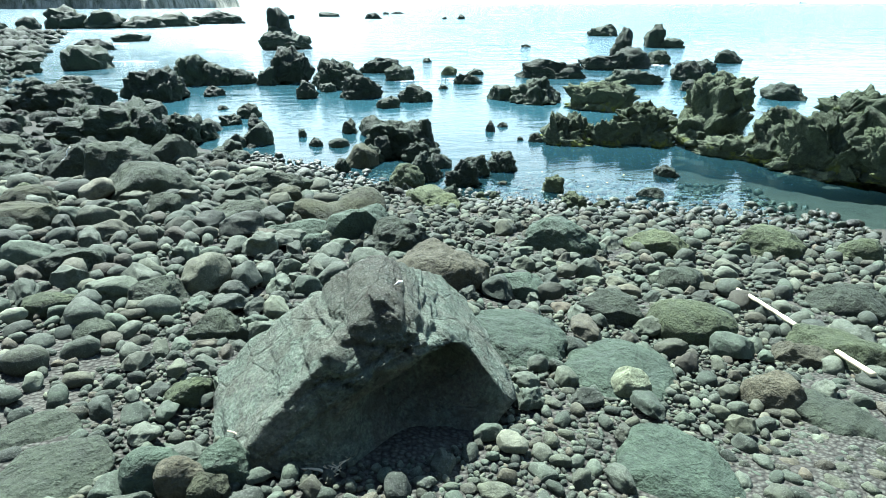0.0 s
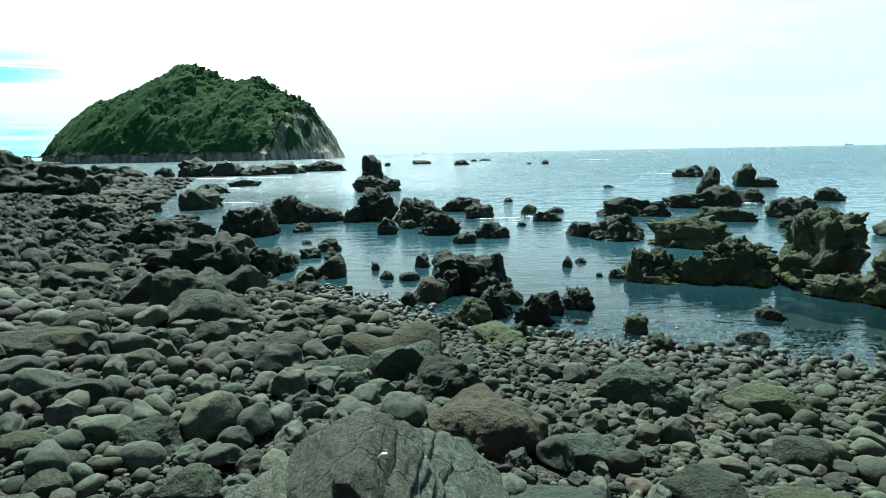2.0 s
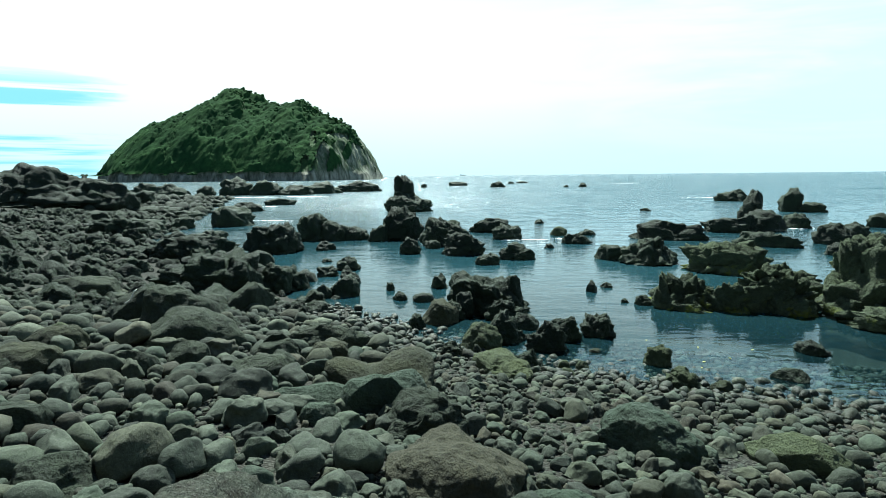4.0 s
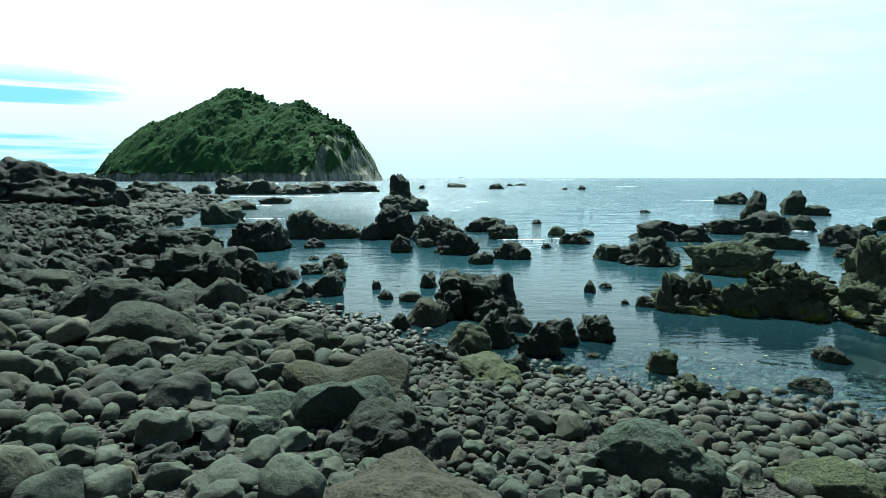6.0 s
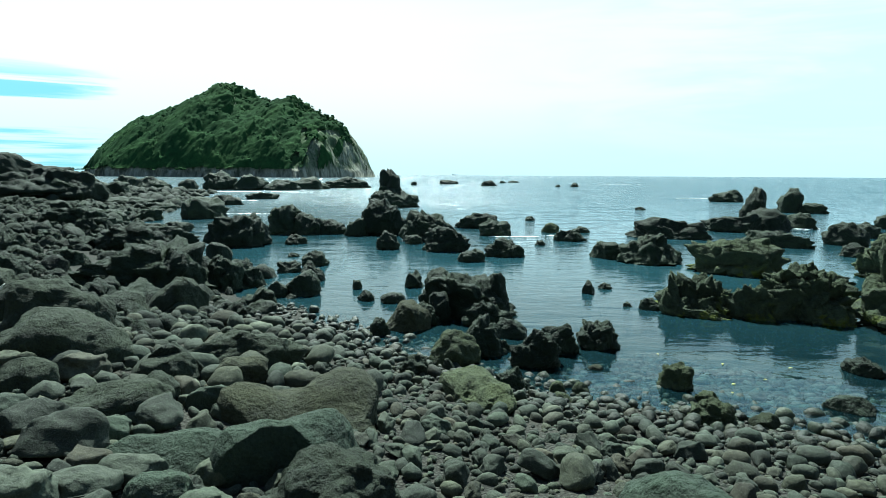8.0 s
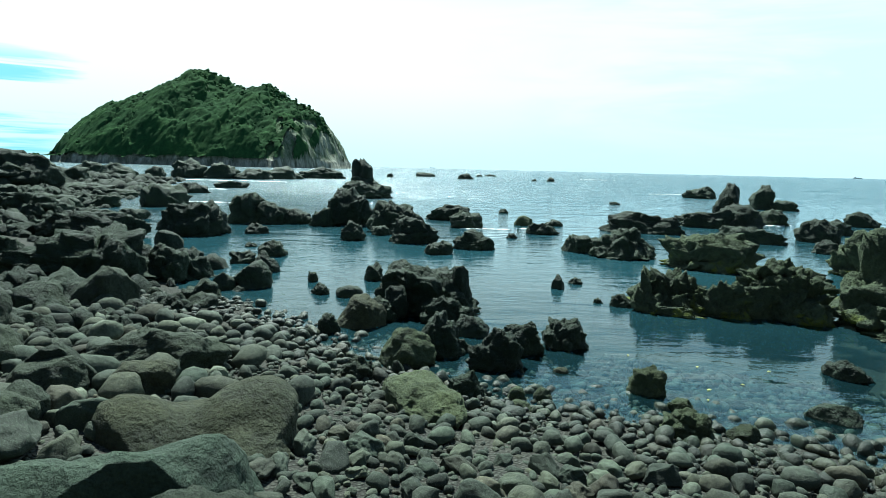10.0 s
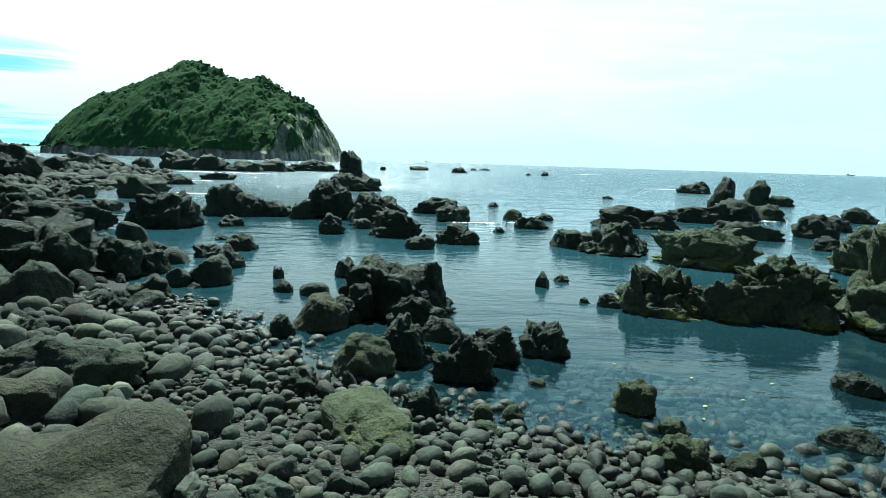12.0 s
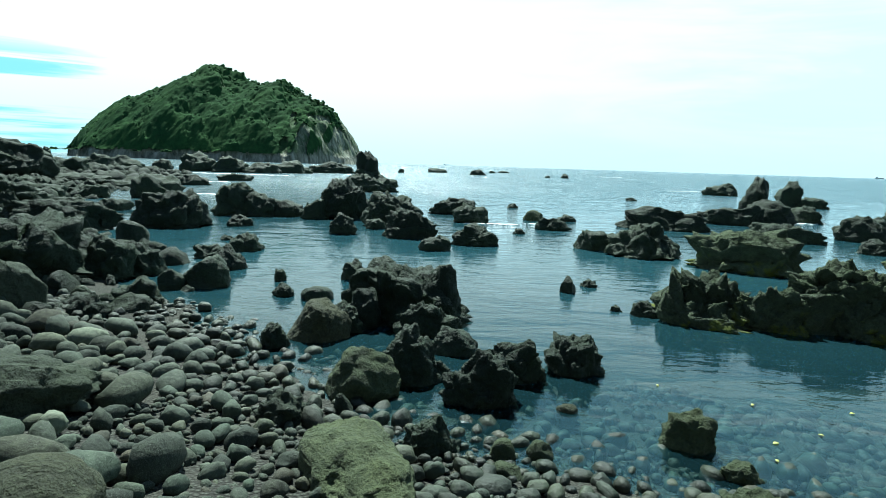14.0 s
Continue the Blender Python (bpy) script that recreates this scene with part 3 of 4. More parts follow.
def build_great_boulder():
    p, faces = ico(6)
    p = np.sign(p) * np.abs(p) ** 0.6 * 1.15
    off = Vector((4.1, 7.7, 2.3))
    # broad facets of a blunt pyramid with a narrow crest
    for a, c in (((-0.8, -0.2, 0.62), 0.48), ((0.86, -0.1, 0.5), 0.44), ((-0.08, -0.93, 0.3), 0.55), ((0.1, 0.75, 0.66), 0.8), ((0.0, 0.1, 1.0), 0.88), ((-0.6, 0.6, 0.5), 0.62), ((0.5, -0.8, 0.12), 0.62)):
        a = np.array(a) / np.linalg.norm(a)
        p -= np.outer(np.maximum(p @ a - c, 0) * 0.96, a)
    up = np.clip((p[:, 2] + 1) / 2, 0, 1)
    # a deep hollow under the brow on the front
    q = ((p[:, 0] - 0.27) / 0.42) ** 2 + ((p[:, 2] + 0.5) / 0.6) ** 2
    hollow = np.exp(-q ** 1.5) * np.clip(-p[:, 1] / 0.4, 0, 1)
    p[:, 1] += 0.75 * hollow
    q = ((p[:, 0] - 0.16) / 0.36) ** 2 + ((p[:, 2] - 0.02) / 0.24) ** 2
    p[:, 1] -= 0.2 * np.exp(-q) * np.clip(-p[:, 1] / 0.4, 0, 1)
    for a, c, depth, wide in (((0.25, 0.1, 1.0), 0.28, 0.045, 0.022), ((0.9, 0.2, 0.35), -0.1, 0.05, 0.025), ((-0.5, 0.1, 0.9), 0.18, 0.04, 0.02),
                              ((0.95, 0.0, -0.2), 0.1, 0.035, 0.018), ((-0.7, 0.2, 0.7), -0.02, 0.045, 0.02), ((0.3, 0.0, 1.0), 0.02, 0.035, 0.018)):
        a = np.array(a) / np.linalg.norm(a)
        wob = np.array([0.07 * noise.noise(Vector(v) * 3 + off) for v in p])
        g = np.exp(-(((p @ a - c + wob) / wide) ** 2)) * depth
        p -= p / np.linalg.norm(p, axis=1)[:, None] * g[:, None]
    d = []
    for v, u in zip(p, up):
        q = Vector(v) + off
        crest = 0.8 + 0.4 * max(0.0, u - 0.6) + 0.2 * max(0.0, v[0])
        d.append(0.05 * noise.fractal(q * 1.3, 0.9, 2.1, 5) + crest * (0.09 * abs(noise.noise(q * 3)) + 0.05 * abs(noise.noise(q * 7)) + 0.03 * abs(noise.noise(q * 15)) + 0.018 * noise.noise(q * 31)))
    p = p + p / np.linalg.norm(p, axis=1)[:, None] * np.array(d)[:, None]
    top = np.quantile(p[:, 2], 0.97)
    p[:, 2] = np.where(p[:, 2] > top, top + 0.3 * (p[:, 2] - top), p[:, 2])
    lo, hi = p.min(0), p.max(0)
    p = (p - (lo + hi) / 2) / (hi - lo)
    p[:, 2] += 0.5
    p *= np.array([1.72, 1.45, 0.96])
    m = Mat("great_boulder")
    co = m.node("ShaderNodeTexCoord").outputs["Object"]
    sep = m.node("ShaderNodeSeparateXYZ")
    m.join(co, sep.inputs["Vector"])
    big, mid, fine = m.noise(co, 3, 5, 0.6, 0.8), m.noise(co, 14, 6, 0.7), m.noise(co, 80, 3, 0.7)
    col = m.mix(m.ramp(mid, (0.3, (0, 0, 0)), (0.7, (1, 1, 1))), (0.055, 0.074, 0.056), (0.145, 0.185, 0.145))
    col = m.mix(m.ramp(big, (0.45, (0, 0, 0)), (0.65, (0.8, 0.8, 0.8))), col, (0.12, 0.125, 0.1))
    # dark crust of dry lichen on the crest
    hi_z = m.node("ShaderNodeMapRange", From_Min=0.7, From_Max=0.88)
    m.join(sep.outputs["Z"], hi_z.inputs["Value"])
    crust = m.mix(1.0, m.ramp(mid, (0.3, (0.3, 0.3, 0.3)), (0.6, (1, 1, 1))), hi_z.outputs["Result"], "MULTIPLY")
    col = m.mix(crust, col, (0.035, 0.033, 0.024))
    col = m.mix(m.ramp(fine, (0.55, (0, 0, 0)), (0.68, (0.6, 0.6, 0.6))), col, (0.22, 0.23, 0.2))
    col = m.mix(1.0, col, m.ramp(m.noise(co, 42, 4, 0.75), (0.36, (0.6, 0.6, 0.6)), (0.64, (1.35, 1.35, 1.28))), "MULTIPLY")
    col = m.mix(m.ramp(m.noise(co, 5, 4, 0.7, 0.3), (0.5, (0, 0, 0)), (0.62, (0.65, 0.65, 0.65))), col, (0.06, 0.066, 0.046))
    line = m.ramp(m.voronoi(m_warp(m, co), 4.0, "DISTANCE_TO_EDGE"), (0.0, (0, 0, 0)), (0.03, (1, 1, 1)))
    nrm = m.bump(mid, 1.0, 0.1)
    nrm = m.bump(line, 0.7, 0.04, nrm)
    nrm = m.bump(fine, 0.7, 0.02, nrm)
    ob = new("boulder", mesh_from("boulder", p.tolist(), faces.tolist(), m.surface(col, 0.85, nrm, 0.3)))
    ob.matrix_world = pose(-1.4, 3.46, 1.22, 0, 0, 4)
    TAKEN.append((-1.36, 3.42, 0.8, 0.66, radians(4)))
    CREST.extend(ob.matrix_world @ Vector(v) for v in p if v[2] > 0.7)
    return tagged(ob, "great cracked green-grey boulder with a dark crusted crest", "boulder")


build_great_boulder()

# ---- rocks ----
craggy_rock(-9.18, 24.57, 1.24, 2.14, 1.71, 27, "wet")
craggy_rock(-16.76, 37.19, 1.30, 2.50, 2.00, 29, "wet")
craggy_rock(-8.80, 29.13, 1.33, 1.95, 1.56, 22, "wet")
craggy_rock(-7.74, 28.80, 0.99, 1.24, 1.00, 20, "wet")
craggy_rock(-6.82, 29.21, 0.67, 1.41, 1.13, 17, "wet")
craggy_rock(-7.18, 25.30, 0.38, 0.88, 0.70, 22, "wet")
craggy_rock(-6.19, 21.86, 0.15, 0.35, 0.28, 23, "wet")
craggy_rock(-4.99, 20.27, 0.47, 0.77, 0.62, 21, "wet")
craggy_rock(-5.40, 19.07, 0.32, 0.64, 0.52, 24, "wet")
craggy_rock(-4.36, 17.87, 0.51, 0.56, 0.45, 22, "wet")
boulder_rock(-4.11, 16.22, 0.55, 0.82, 0.66, 24, "wet")
angular_rock(-4.60, 15.92, 0.35, 0.45, 0.36, 27, "wet")
craggy_rock(-6.15, 16.47, 0.84, 0.95, 0.76, 32, "wet")
craggy_rock(-7.53, 15.94, 1.30, 2.74, 1.92, 30, "wet")
angular_rock(-8.03, 20.41, 0.64, 0.80, 0.64, 30, "wet")
angular_rock(-5.39, 13.30, 0.94, 0.99, 0.79, 33, "grey")
craggy_rock(-6.82, 19.23, 0.29, 0.61, 0.49, 29, "wet")
craggy_rock(-15.01, 27.33, 0.63, 1.13, 0.90, 36, "wet")
craggy_rock(-19.16, 35.28, 0.71, 1.36, 1.09, 34, "wet")
craggy_rock(-14.14, 29.13, 0.51, 1.36, 1.09, 32, "wet")
craggy_rock(-10.73, 23.21, 0.44, 0.59, 0.47, 33, "wet")
craggy_rock(-3.02, 16.91, 0.23, 0.23, 0.18, 18, "wet")
craggy_rock(-2.56, 15.73, 0.23, 0.34, 0.27, 17, "wet")
craggy_rock(-7.06, 50.92, 1.83, 3.74, 2.99, 9, "wet")
craggy_rock(-4.54, 29.23, 1.67, 1.81, 1.45, 12, "wet")
craggy_rock(-5.52, 28.59, 0.80, 1.02, 0.82, 15, "wet")
craggy_rock(-3.43, 24.14, 0.68, 0.79, 0.63, 12, "wet")
craggy_rock(-2.19, 26.93, 1.30, 1.98, 1.58, 7, "wet")
craggy_rock(-1.21, 23.96, 0.90, 1.52, 1.06, 5, "wet")
craggy_rock(-2.66, 25.79, 0.36, 0.65, 0.52, 9, "wet")
craggy_rock(-0.13, 32.99, 0.78, 2.12, 1.27, 1, "wet")
craggy_rock(0.68, 29.30, 0.79, 1.36, 1.09, -0, "wet")
craggy_rock(-0.31, 21.51, 0.41, 0.82, 0.66, 3, "wet")
craggy_rock(0.77, 22.81, 0.63, 1.27, 1.01, -1, "wet")
angular_rock(3.41, 31.04, 0.46, 0.87, 0.70, -7, "olive")
craggy_rock(3.72, 27.47, 0.47, 1.19, 0.71, -9, "wet")
craggy_rock(4.86, 31.02, 0.31, 0.77, 0.61, -10, "wet")
craggy_rock(3.08, 37.96, 0.27, 0.59, 0.47, -5, "wet")
craggy_rock(2.32, 25.85, 0.19, 0.41, 0.33, -5, "wet")
angular_rock(2.43, 16.88, 0.31, 0.30, 0.24, -10, "wet")
craggy_rock(2.92, 17.45, 0.15, 0.32, 0.26, -12, "wet")
craggy_rock(-1.68, 17.29, 0.41, 0.46, 0.37, 11, "wet")
craggy_rock(-1.01, 16.97, 0.53, 0.69, 0.62, 8, "wet")
craggy_rock(-0.35, 14.59, 0.85, 1.65, 1.24, 5, "wet")
rounded_rock(-1.96, 15.63, 0.21, 0.55, 0.44, 14, "wet")
angular_rock(-1.41, 13.65, 0.48, 0.87, 0.70, 14, "brown")
craggy_rock(-16.20, 147.59, 0.98, 1.57, 1.26, 7, "wet")
craggy_rock(-8.16, 169.72, 1.29, 5.27, 2.64, 3, "wet")
craggy_rock(3.04, 145.71, 1.51, 3.79, 1.90, -1, "wet")
craggy_rock(8.98, 200.21, 0.76, 1.95, 1.56, -3, "wet")
craggy_rock(13.62, 211.89, 0.81, 4.13, 2.07, -4, "wet")
craggy_rock(23.48, 140.47, 1.06, 1.76, 1.40, -10, "wet")
craggy_rock(19.36, 139.92, 0.52, 1.21, 0.97, -8, "wet")
craggy_rock(26.79, 66.03, 1.34, 3.14, 2.20, -24, "wet")
craggy_rock(14.40, 33.14, 1.17, 2.29, 1.83, -27, "wet")
craggy_rock(12.46, 32.33, 0.94, 2.46, 1.23, -24, "wet")
craggy_rock(23.86, 48.22, 1.90, 1.62, 1.29, -29, "wet")
craggy_rock(25.09, 47.64, 0.80, 2.18, 1.31, -30, "wet")
craggy_rock(17.05, 34.62, 0.88, 1.45, 1.16, -30, "wet")
craggy_rock(8.41, 29.22, 0.90, 3.20, 1.60, -19, "wet")
craggy_rock(4.26, 22.69, 0.57, 1.15, 0.92, -13, "wet")
craggy_rock(5.31, 21.76, 0.91, 1.72, 1.38, -17, "wet")
outcrop_rock(7.15, 20.04, 1.05, 2.47, 1.23, -25, "crag")
craggy_rock(11.56, 26.43, 0.64, 2.44, 0.98, -28, "wet")
craggy_rock(14.73, 27.27, 0.95, 1.52, 1.06, -34, "wet")
craggy_rock(12.80, 23.76, 0.48, 0.80, 0.64, -35, "wet")
craggy_rock(17.44, 30.32, 0.72, 1.48, 1.19, -35, "wet")
craggy_rock(21.96, 34.94, 0.86, 1.61, 1.29, -36, "wet")
craggy_rock(13.07, 49.83, 0.25, 0.80, 0.48, -16, "wet")
outcrop_rock(4.3, 15.35, 0.8, 1.5, 1.0, -21, "crag")
outcrop_rock(6.0, 15.1, 1.08, 2.4, 1.2, -22, "crag")
outcrop_rock(7.75, 14.3, 1.78, 1.7, 1.5, -35, "crag")
outcrop_rock(8.4, 12.6, 1.3, 1.41, 1.26, -40, "crag")
outcrop_rock(8.82, 11.44, 1.52, 2.16, 1.52, -44, "crag")
outcrop_rock(9.73, 10.13, 2.05, 2.58, 1.80, -50, "crag")
outcrop_rock(9.13, 7.87, 2.12, 2.50, 2.00, -56, "crag")
craggy_rock(15.28, 21.16, 0.63, 1.58, 1.26, -39, "wet")
outcrop_rock(7.7, 13.2, 0.6, 2.0, 0.9, -45, "crag")
boulder_rock(-0.49, 11.88, 0.48, 0.77, 0.61, 9, "olive")
craggy_rock(-0.07, 12.39, 0.60, 0.80, 0.64, 5, "wet")
angular_rock(0.41, 13.26, 0.31, 0.58, 0.47, 0, "wet")
craggy_rock(0.67, 11.87, 0.54, 0.68, 0.54, -2, "wet")
craggy_rock(1.06, 12.48, 0.47, 0.67, 0.47, -6, "wet")
craggy_rock(1.78, 12.77, 0.45, 0.61, 0.52, -11, "wet")
craggy_rock(0.28, 10.75, 0.35, 0.43, 0.35, 2, "wet")
craggy_rock(2.40, 11.09, 0.33, 0.43, 0.30, -21, "olive")
craggy_rock(2.61, 10.64, 0.12, 0.34, 0.20, -25, "olive")
craggy_rock(2.43, 9.93, 0.30, 0.52, 0.42, -27, "olive")
rounded_rock(2.98, 9.98, 0.15, 0.31, 0.25, -33, "moss")
rounded_rock(0.84, 10.76, 0.15, 0.21, 0.17, -5, "olive")
rounded_rock(1.14, 10.80, 0.13, 0.22, 0.18, -8, "olive")
rounded_rock(0.84, 10.42, 0.14, 0.25, 0.20, -5, "olive")
craggy_rock(-1.82, 13.16, 0.30, 0.34, 0.27, 18, "wet")
craggy_rock(-0.95, 10.91, 0.41, 0.46, 0.37, 16, "grey")
rounded_rock(1.51, 11.68, 0.06, 0.21, 0.15, -11, "brown")
angular_rock(4.20, 10.50, 0.17, 0.54, 0.32, -34, "wet")
craggy_rock(5.25, 11.80, 0.24, 0.51, 0.41, -35, "wet")
boulder_rock(-0.64, 5.69, 1.28, 1.05, 0.84, -1, "red")
boulder_rock(1.09, 7.02, 1.01, 0.98, 0.78, -19, "green")
pitted_rock(-1.0, 6.88, 1.14, 0.8, 0.62, 4, "grey")
boulder_rock(-4.62, 9.4, 1.33, 1.5, 1.1, 27, "grey")
boulder_rock(-5.35, 10.35, 1.45, 1.3, 1.0, 30, "grey")
angular_rock(-6.25, 10.68, 1.31, 0.99, 0.80, 32, "grey")
rounded_rock(-4.32, 7.62, 1.27, 0.60, 0.42, 31, "grey")
rounded_rock(-5.70, 8.43, 1.35, 0.50, 0.35, 36, "olive")
rounded_rock(0.08, 5.37, 1.10, 0.52, 0.42, -12, "green")
angular_rock(2.40, 6.94, 0.78, 0.90, 0.54, -31, "olive")
rounded_rock(1.86, 5.52, 0.96, 0.49, 0.39, -34, "grey")
angular_rock(0.70, 4.72, 1.17, 0.57, 0.45, -27, "grey")
rounded_rock(1.23, 4.34, 1.23, 0.72, 0.58, -36, "olive")
flat_rock(-0.33, 4.21, 1.25, 0.88, 0.88, -16, "green")
flat_rock(0.32, 3.71, 1.23, 0.80, 0.80, -29, "green")
flat_rock(0.12, 2.66, 1.38, 0.65, 0.65, -37, "green")
rounded_rock(1.18, 3.29, 1.32, 0.42, 0.34, -45, "red")
flat_rock(1.41, 3.00, 1.24, 0.65, 0.52, -51, "grey")
angular_rock(1.81, 3.81, 1.15, 0.40, 0.32, -46, "red")
flat_rock(2.17, 3.80, 1.17, 0.79, 0.48, -49, "olive")
rounded_rock(0.28, 3.47, 1.32, 0.27, 0.22, -31, "pale")
rounded_rock(3.17, 4.77, 1.01, 0.75, 0.52, -48, "grey")
boulder_rock(3.93, 6.81, 0.77, 0.90, 0.63, -41, "olive")
rounded_rock(4.96, 6.48, 0.71, 0.55, 0.38, -48, "olive")
angular_rock(-3.03, 4.95, 1.47, 0.52, 0.42, 22, "grey")
angular_rock(-2.50, 4.36, 1.46, 0.43, 0.30, 17, "grey")
rounded_rock(-3.21, 4.22, 1.53, 0.26, 0.21, 28, "grey")
rounded_rock(-3.06, 3.10, 1.61, 0.46, 0.32, 36, "grey")
flat_rock(-2.87, 2.77, 1.64, 0.65, 0.46, 36, "grey")
rounded_rock(-2.36, 2.75, 1.70, 0.28, 0.22, 26, "green")
rounded_rock(-2.22, 2.67, 1.71, 0.21, 0.19, 24, "red")
angular_rock(-2.10, 2.63, 1.64, 0.18, 0.14, 21, "brown")
angular_rock(-2.07, 2.77, 1.67, 0.25, 0.20, 19, "green")
angular_rock(-2.42, 3.44, 1.56, 0.31, 0.22, 21, "olive")
rounded_rock(-3.75, 4.79, 1.50, 0.45, 0.31, 31, "olive")
rounded_rock(-3.44, 4.61, 1.44, 0.35, 0.25, 28, "grey")
angular_rock(-4.05, 5.68, 1.47, 0.66, 0.46, 29, "grey")
rounded_rock(-5.75, 8.27, 1.33, 0.79, 0.55, 30, "brown")
rounded_rock(-5.18, 7.16, 1.44, 0.75, 0.60, 31, "brown")
pitted_rock(-3.0, 10.25, 0.88, 1.5, 1.0, 29, "grey")
rounded_rock(-2.63, 9.41, 0.84, 0.57, 0.46, 30, "brown")
rounded_rock(-3.24, 9.11, 0.94, 0.58, 0.47, 37, "grey")
angular_rock(-2.93, 8.32, 1.01, 0.48, 0.38, 40, "grey")
flat_rock(-3.06, 8.08, 1.06, 0.84, 0.59, 31, "grey")
rounded_rock(-4.06, 8.34, 1.14, 0.51, 0.41, 38, "grey")
angular_rock(-3.26, 9.26, 1.03, 0.57, 0.45, 27, "grey")
craggy_rock(-19.24, 29.80, 1.09, 2.87, 1.72, 36, "wet")
rounded_rock(-1.94, 6.74, 1.09, 0.36, 0.29, 27, "green")
angular_rock(-5.31, 7.12, 1.45, 1.00, 0.60, 40, "grey")
rounded_rock(-2.85, 5.66, 1.23, 0.33, 0.23, 28, "grey")
craggy_rock(-11.58, 22.58, 1.00, 2.88, 2.01, 27, "wet")
angular_rock(-8.51, 12.62, 1.17, 1.36, 0.95, 36, "grey")
craggy_rock(-32.96, 97.41, 1.79, 5.56, 3.33, 20, "wet")
craggy_rock(-30.63, 103.99, 2.30, 7.43, 4.46, 18, "wet")
craggy_rock(-26.09, 114.99, 2.35, 8.81, 4.40, 14, "wet")
craggy_rock(-38.51, 97.31, 2.79, 5.19, 4.15, 23, "wet")
craggy_rock(-43.75, 97.16, 3.33, 5.00, 4.00, 26, "wet")
craggy_rock(-43.89, 86.85, 1.92, 2.63, 2.10, 29, "wet")
craggy_rock(-49.21, 86.62, 2.30, 4.93, 3.94, 32, "wet")
craggy_rock(-57.51, 92.62, 2.49, 4.41, 3.53, 34, "wet")
craggy_rock(-33.43, 52.14, 2.02, 3.88, 3.10, 36, "wet")
craggy_rock(-31.20, 45.66, 2.87, 3.26, 2.61, 39, "wet")
craggy_rock(-148.31, 199.81, 4.45, 3.74, 2.99, 37, "wet")
craggy_rock(-19.93, 32.23, 0.92, 2.44, 1.96, 38, "wet")
craggy_rock(-23.75, 44.16, 0.56, 2.35, 1.88, 32, "wet")
craggy_rock(-26.07, 43.82, 0.99, 4.27, 2.56, 35, "wet")
craggy_rock(-22.04, 51.72, 0.89, 2.57, 1.80, 26, "wet")
craggy_rock(-23.22, 63.16, 0.78, 3.14, 1.57, 22, "wet")
craggy_rock(-29.42, 42.21, 2.69, 3.86, 3.09, 37, "wet")
craggy_rock(-7.57, 51.76, 3.26, 1.77, 1.59, 10, "wet")
craggy_rock(14.49, 34.32, 2.20, 1.38, 1.24, -26, "wet")
craggy_rock(0.21, 14.56, 0.87, 0.45, 0.41, 2, "wet")
craggy_rock(-0.88, 14.14, 0.56, 0.42, 0.38, 9, "wet")
outcrop_rock(3.81, 15.09, 0.80, 0.61, 0.49, -21, "crag")
craggy_rock(3.38, 15.38, 0.24, 0.45, 0.32, -18, "wet")
outcrop_rock(6.86, 16.21, 0.96, 1.84, 1.10, -34, "crag")
outcrop_rock(6.3, 14.6, 0.65, 1.06, 0.6, -25, "crag")
outcrop_rock(14.80, 17.12, 1.08, 2.12, 1.70, -45, "crag")
outcrop_rock(11.32, 19.36, 1.32, 2.10, 1.68, -34, "crag")
craggy_rock(2.99, 15.60, 0.10, 0.19, 0.15, -16, "wet")
angular_rock(-2.28, 4.25, 1.41, 0.14, 0.07, 15, "grey")
angular_rock(-0.55, 11.28, 0.24, 0.18, 0.16, 12, "grey")
craggy_rock(-1.16, 13.97, 0.41, 0.68, 0.55, 11, "wet")
craggy_rock(0.04, 13.97, 0.46, 0.85, 0.51, 3, "wet")
craggy_rock(-5.83, 16.98, 0.67, 0.97, 0.77, 18, "wet")
outcrop_rock(4.2, 14.95, 0.4, 1.03, 0.62, -23, "crag")
outcrop_rock(5.10, 14.93, 0.69, 1.02, 0.61, -29, "crag")
pitted_rock(-0.22, 10.05, 0.5, 0.66, 1.35, 24, "olive", "long low slab of pitted yellow-grey rock at the pool")
massif_rock(-32.5, 41.0, 4.35, 8.6, 7.0, 39, "wet", "great dark lava outcrop at the head of the shore")
massif_rock(-29.2, 42.4, 3.1, 5.2, 4.0, 37, "wet")
massif_rock(-35.5, 39.0, 3.7, 7.0, 6.0, 41, "wet")


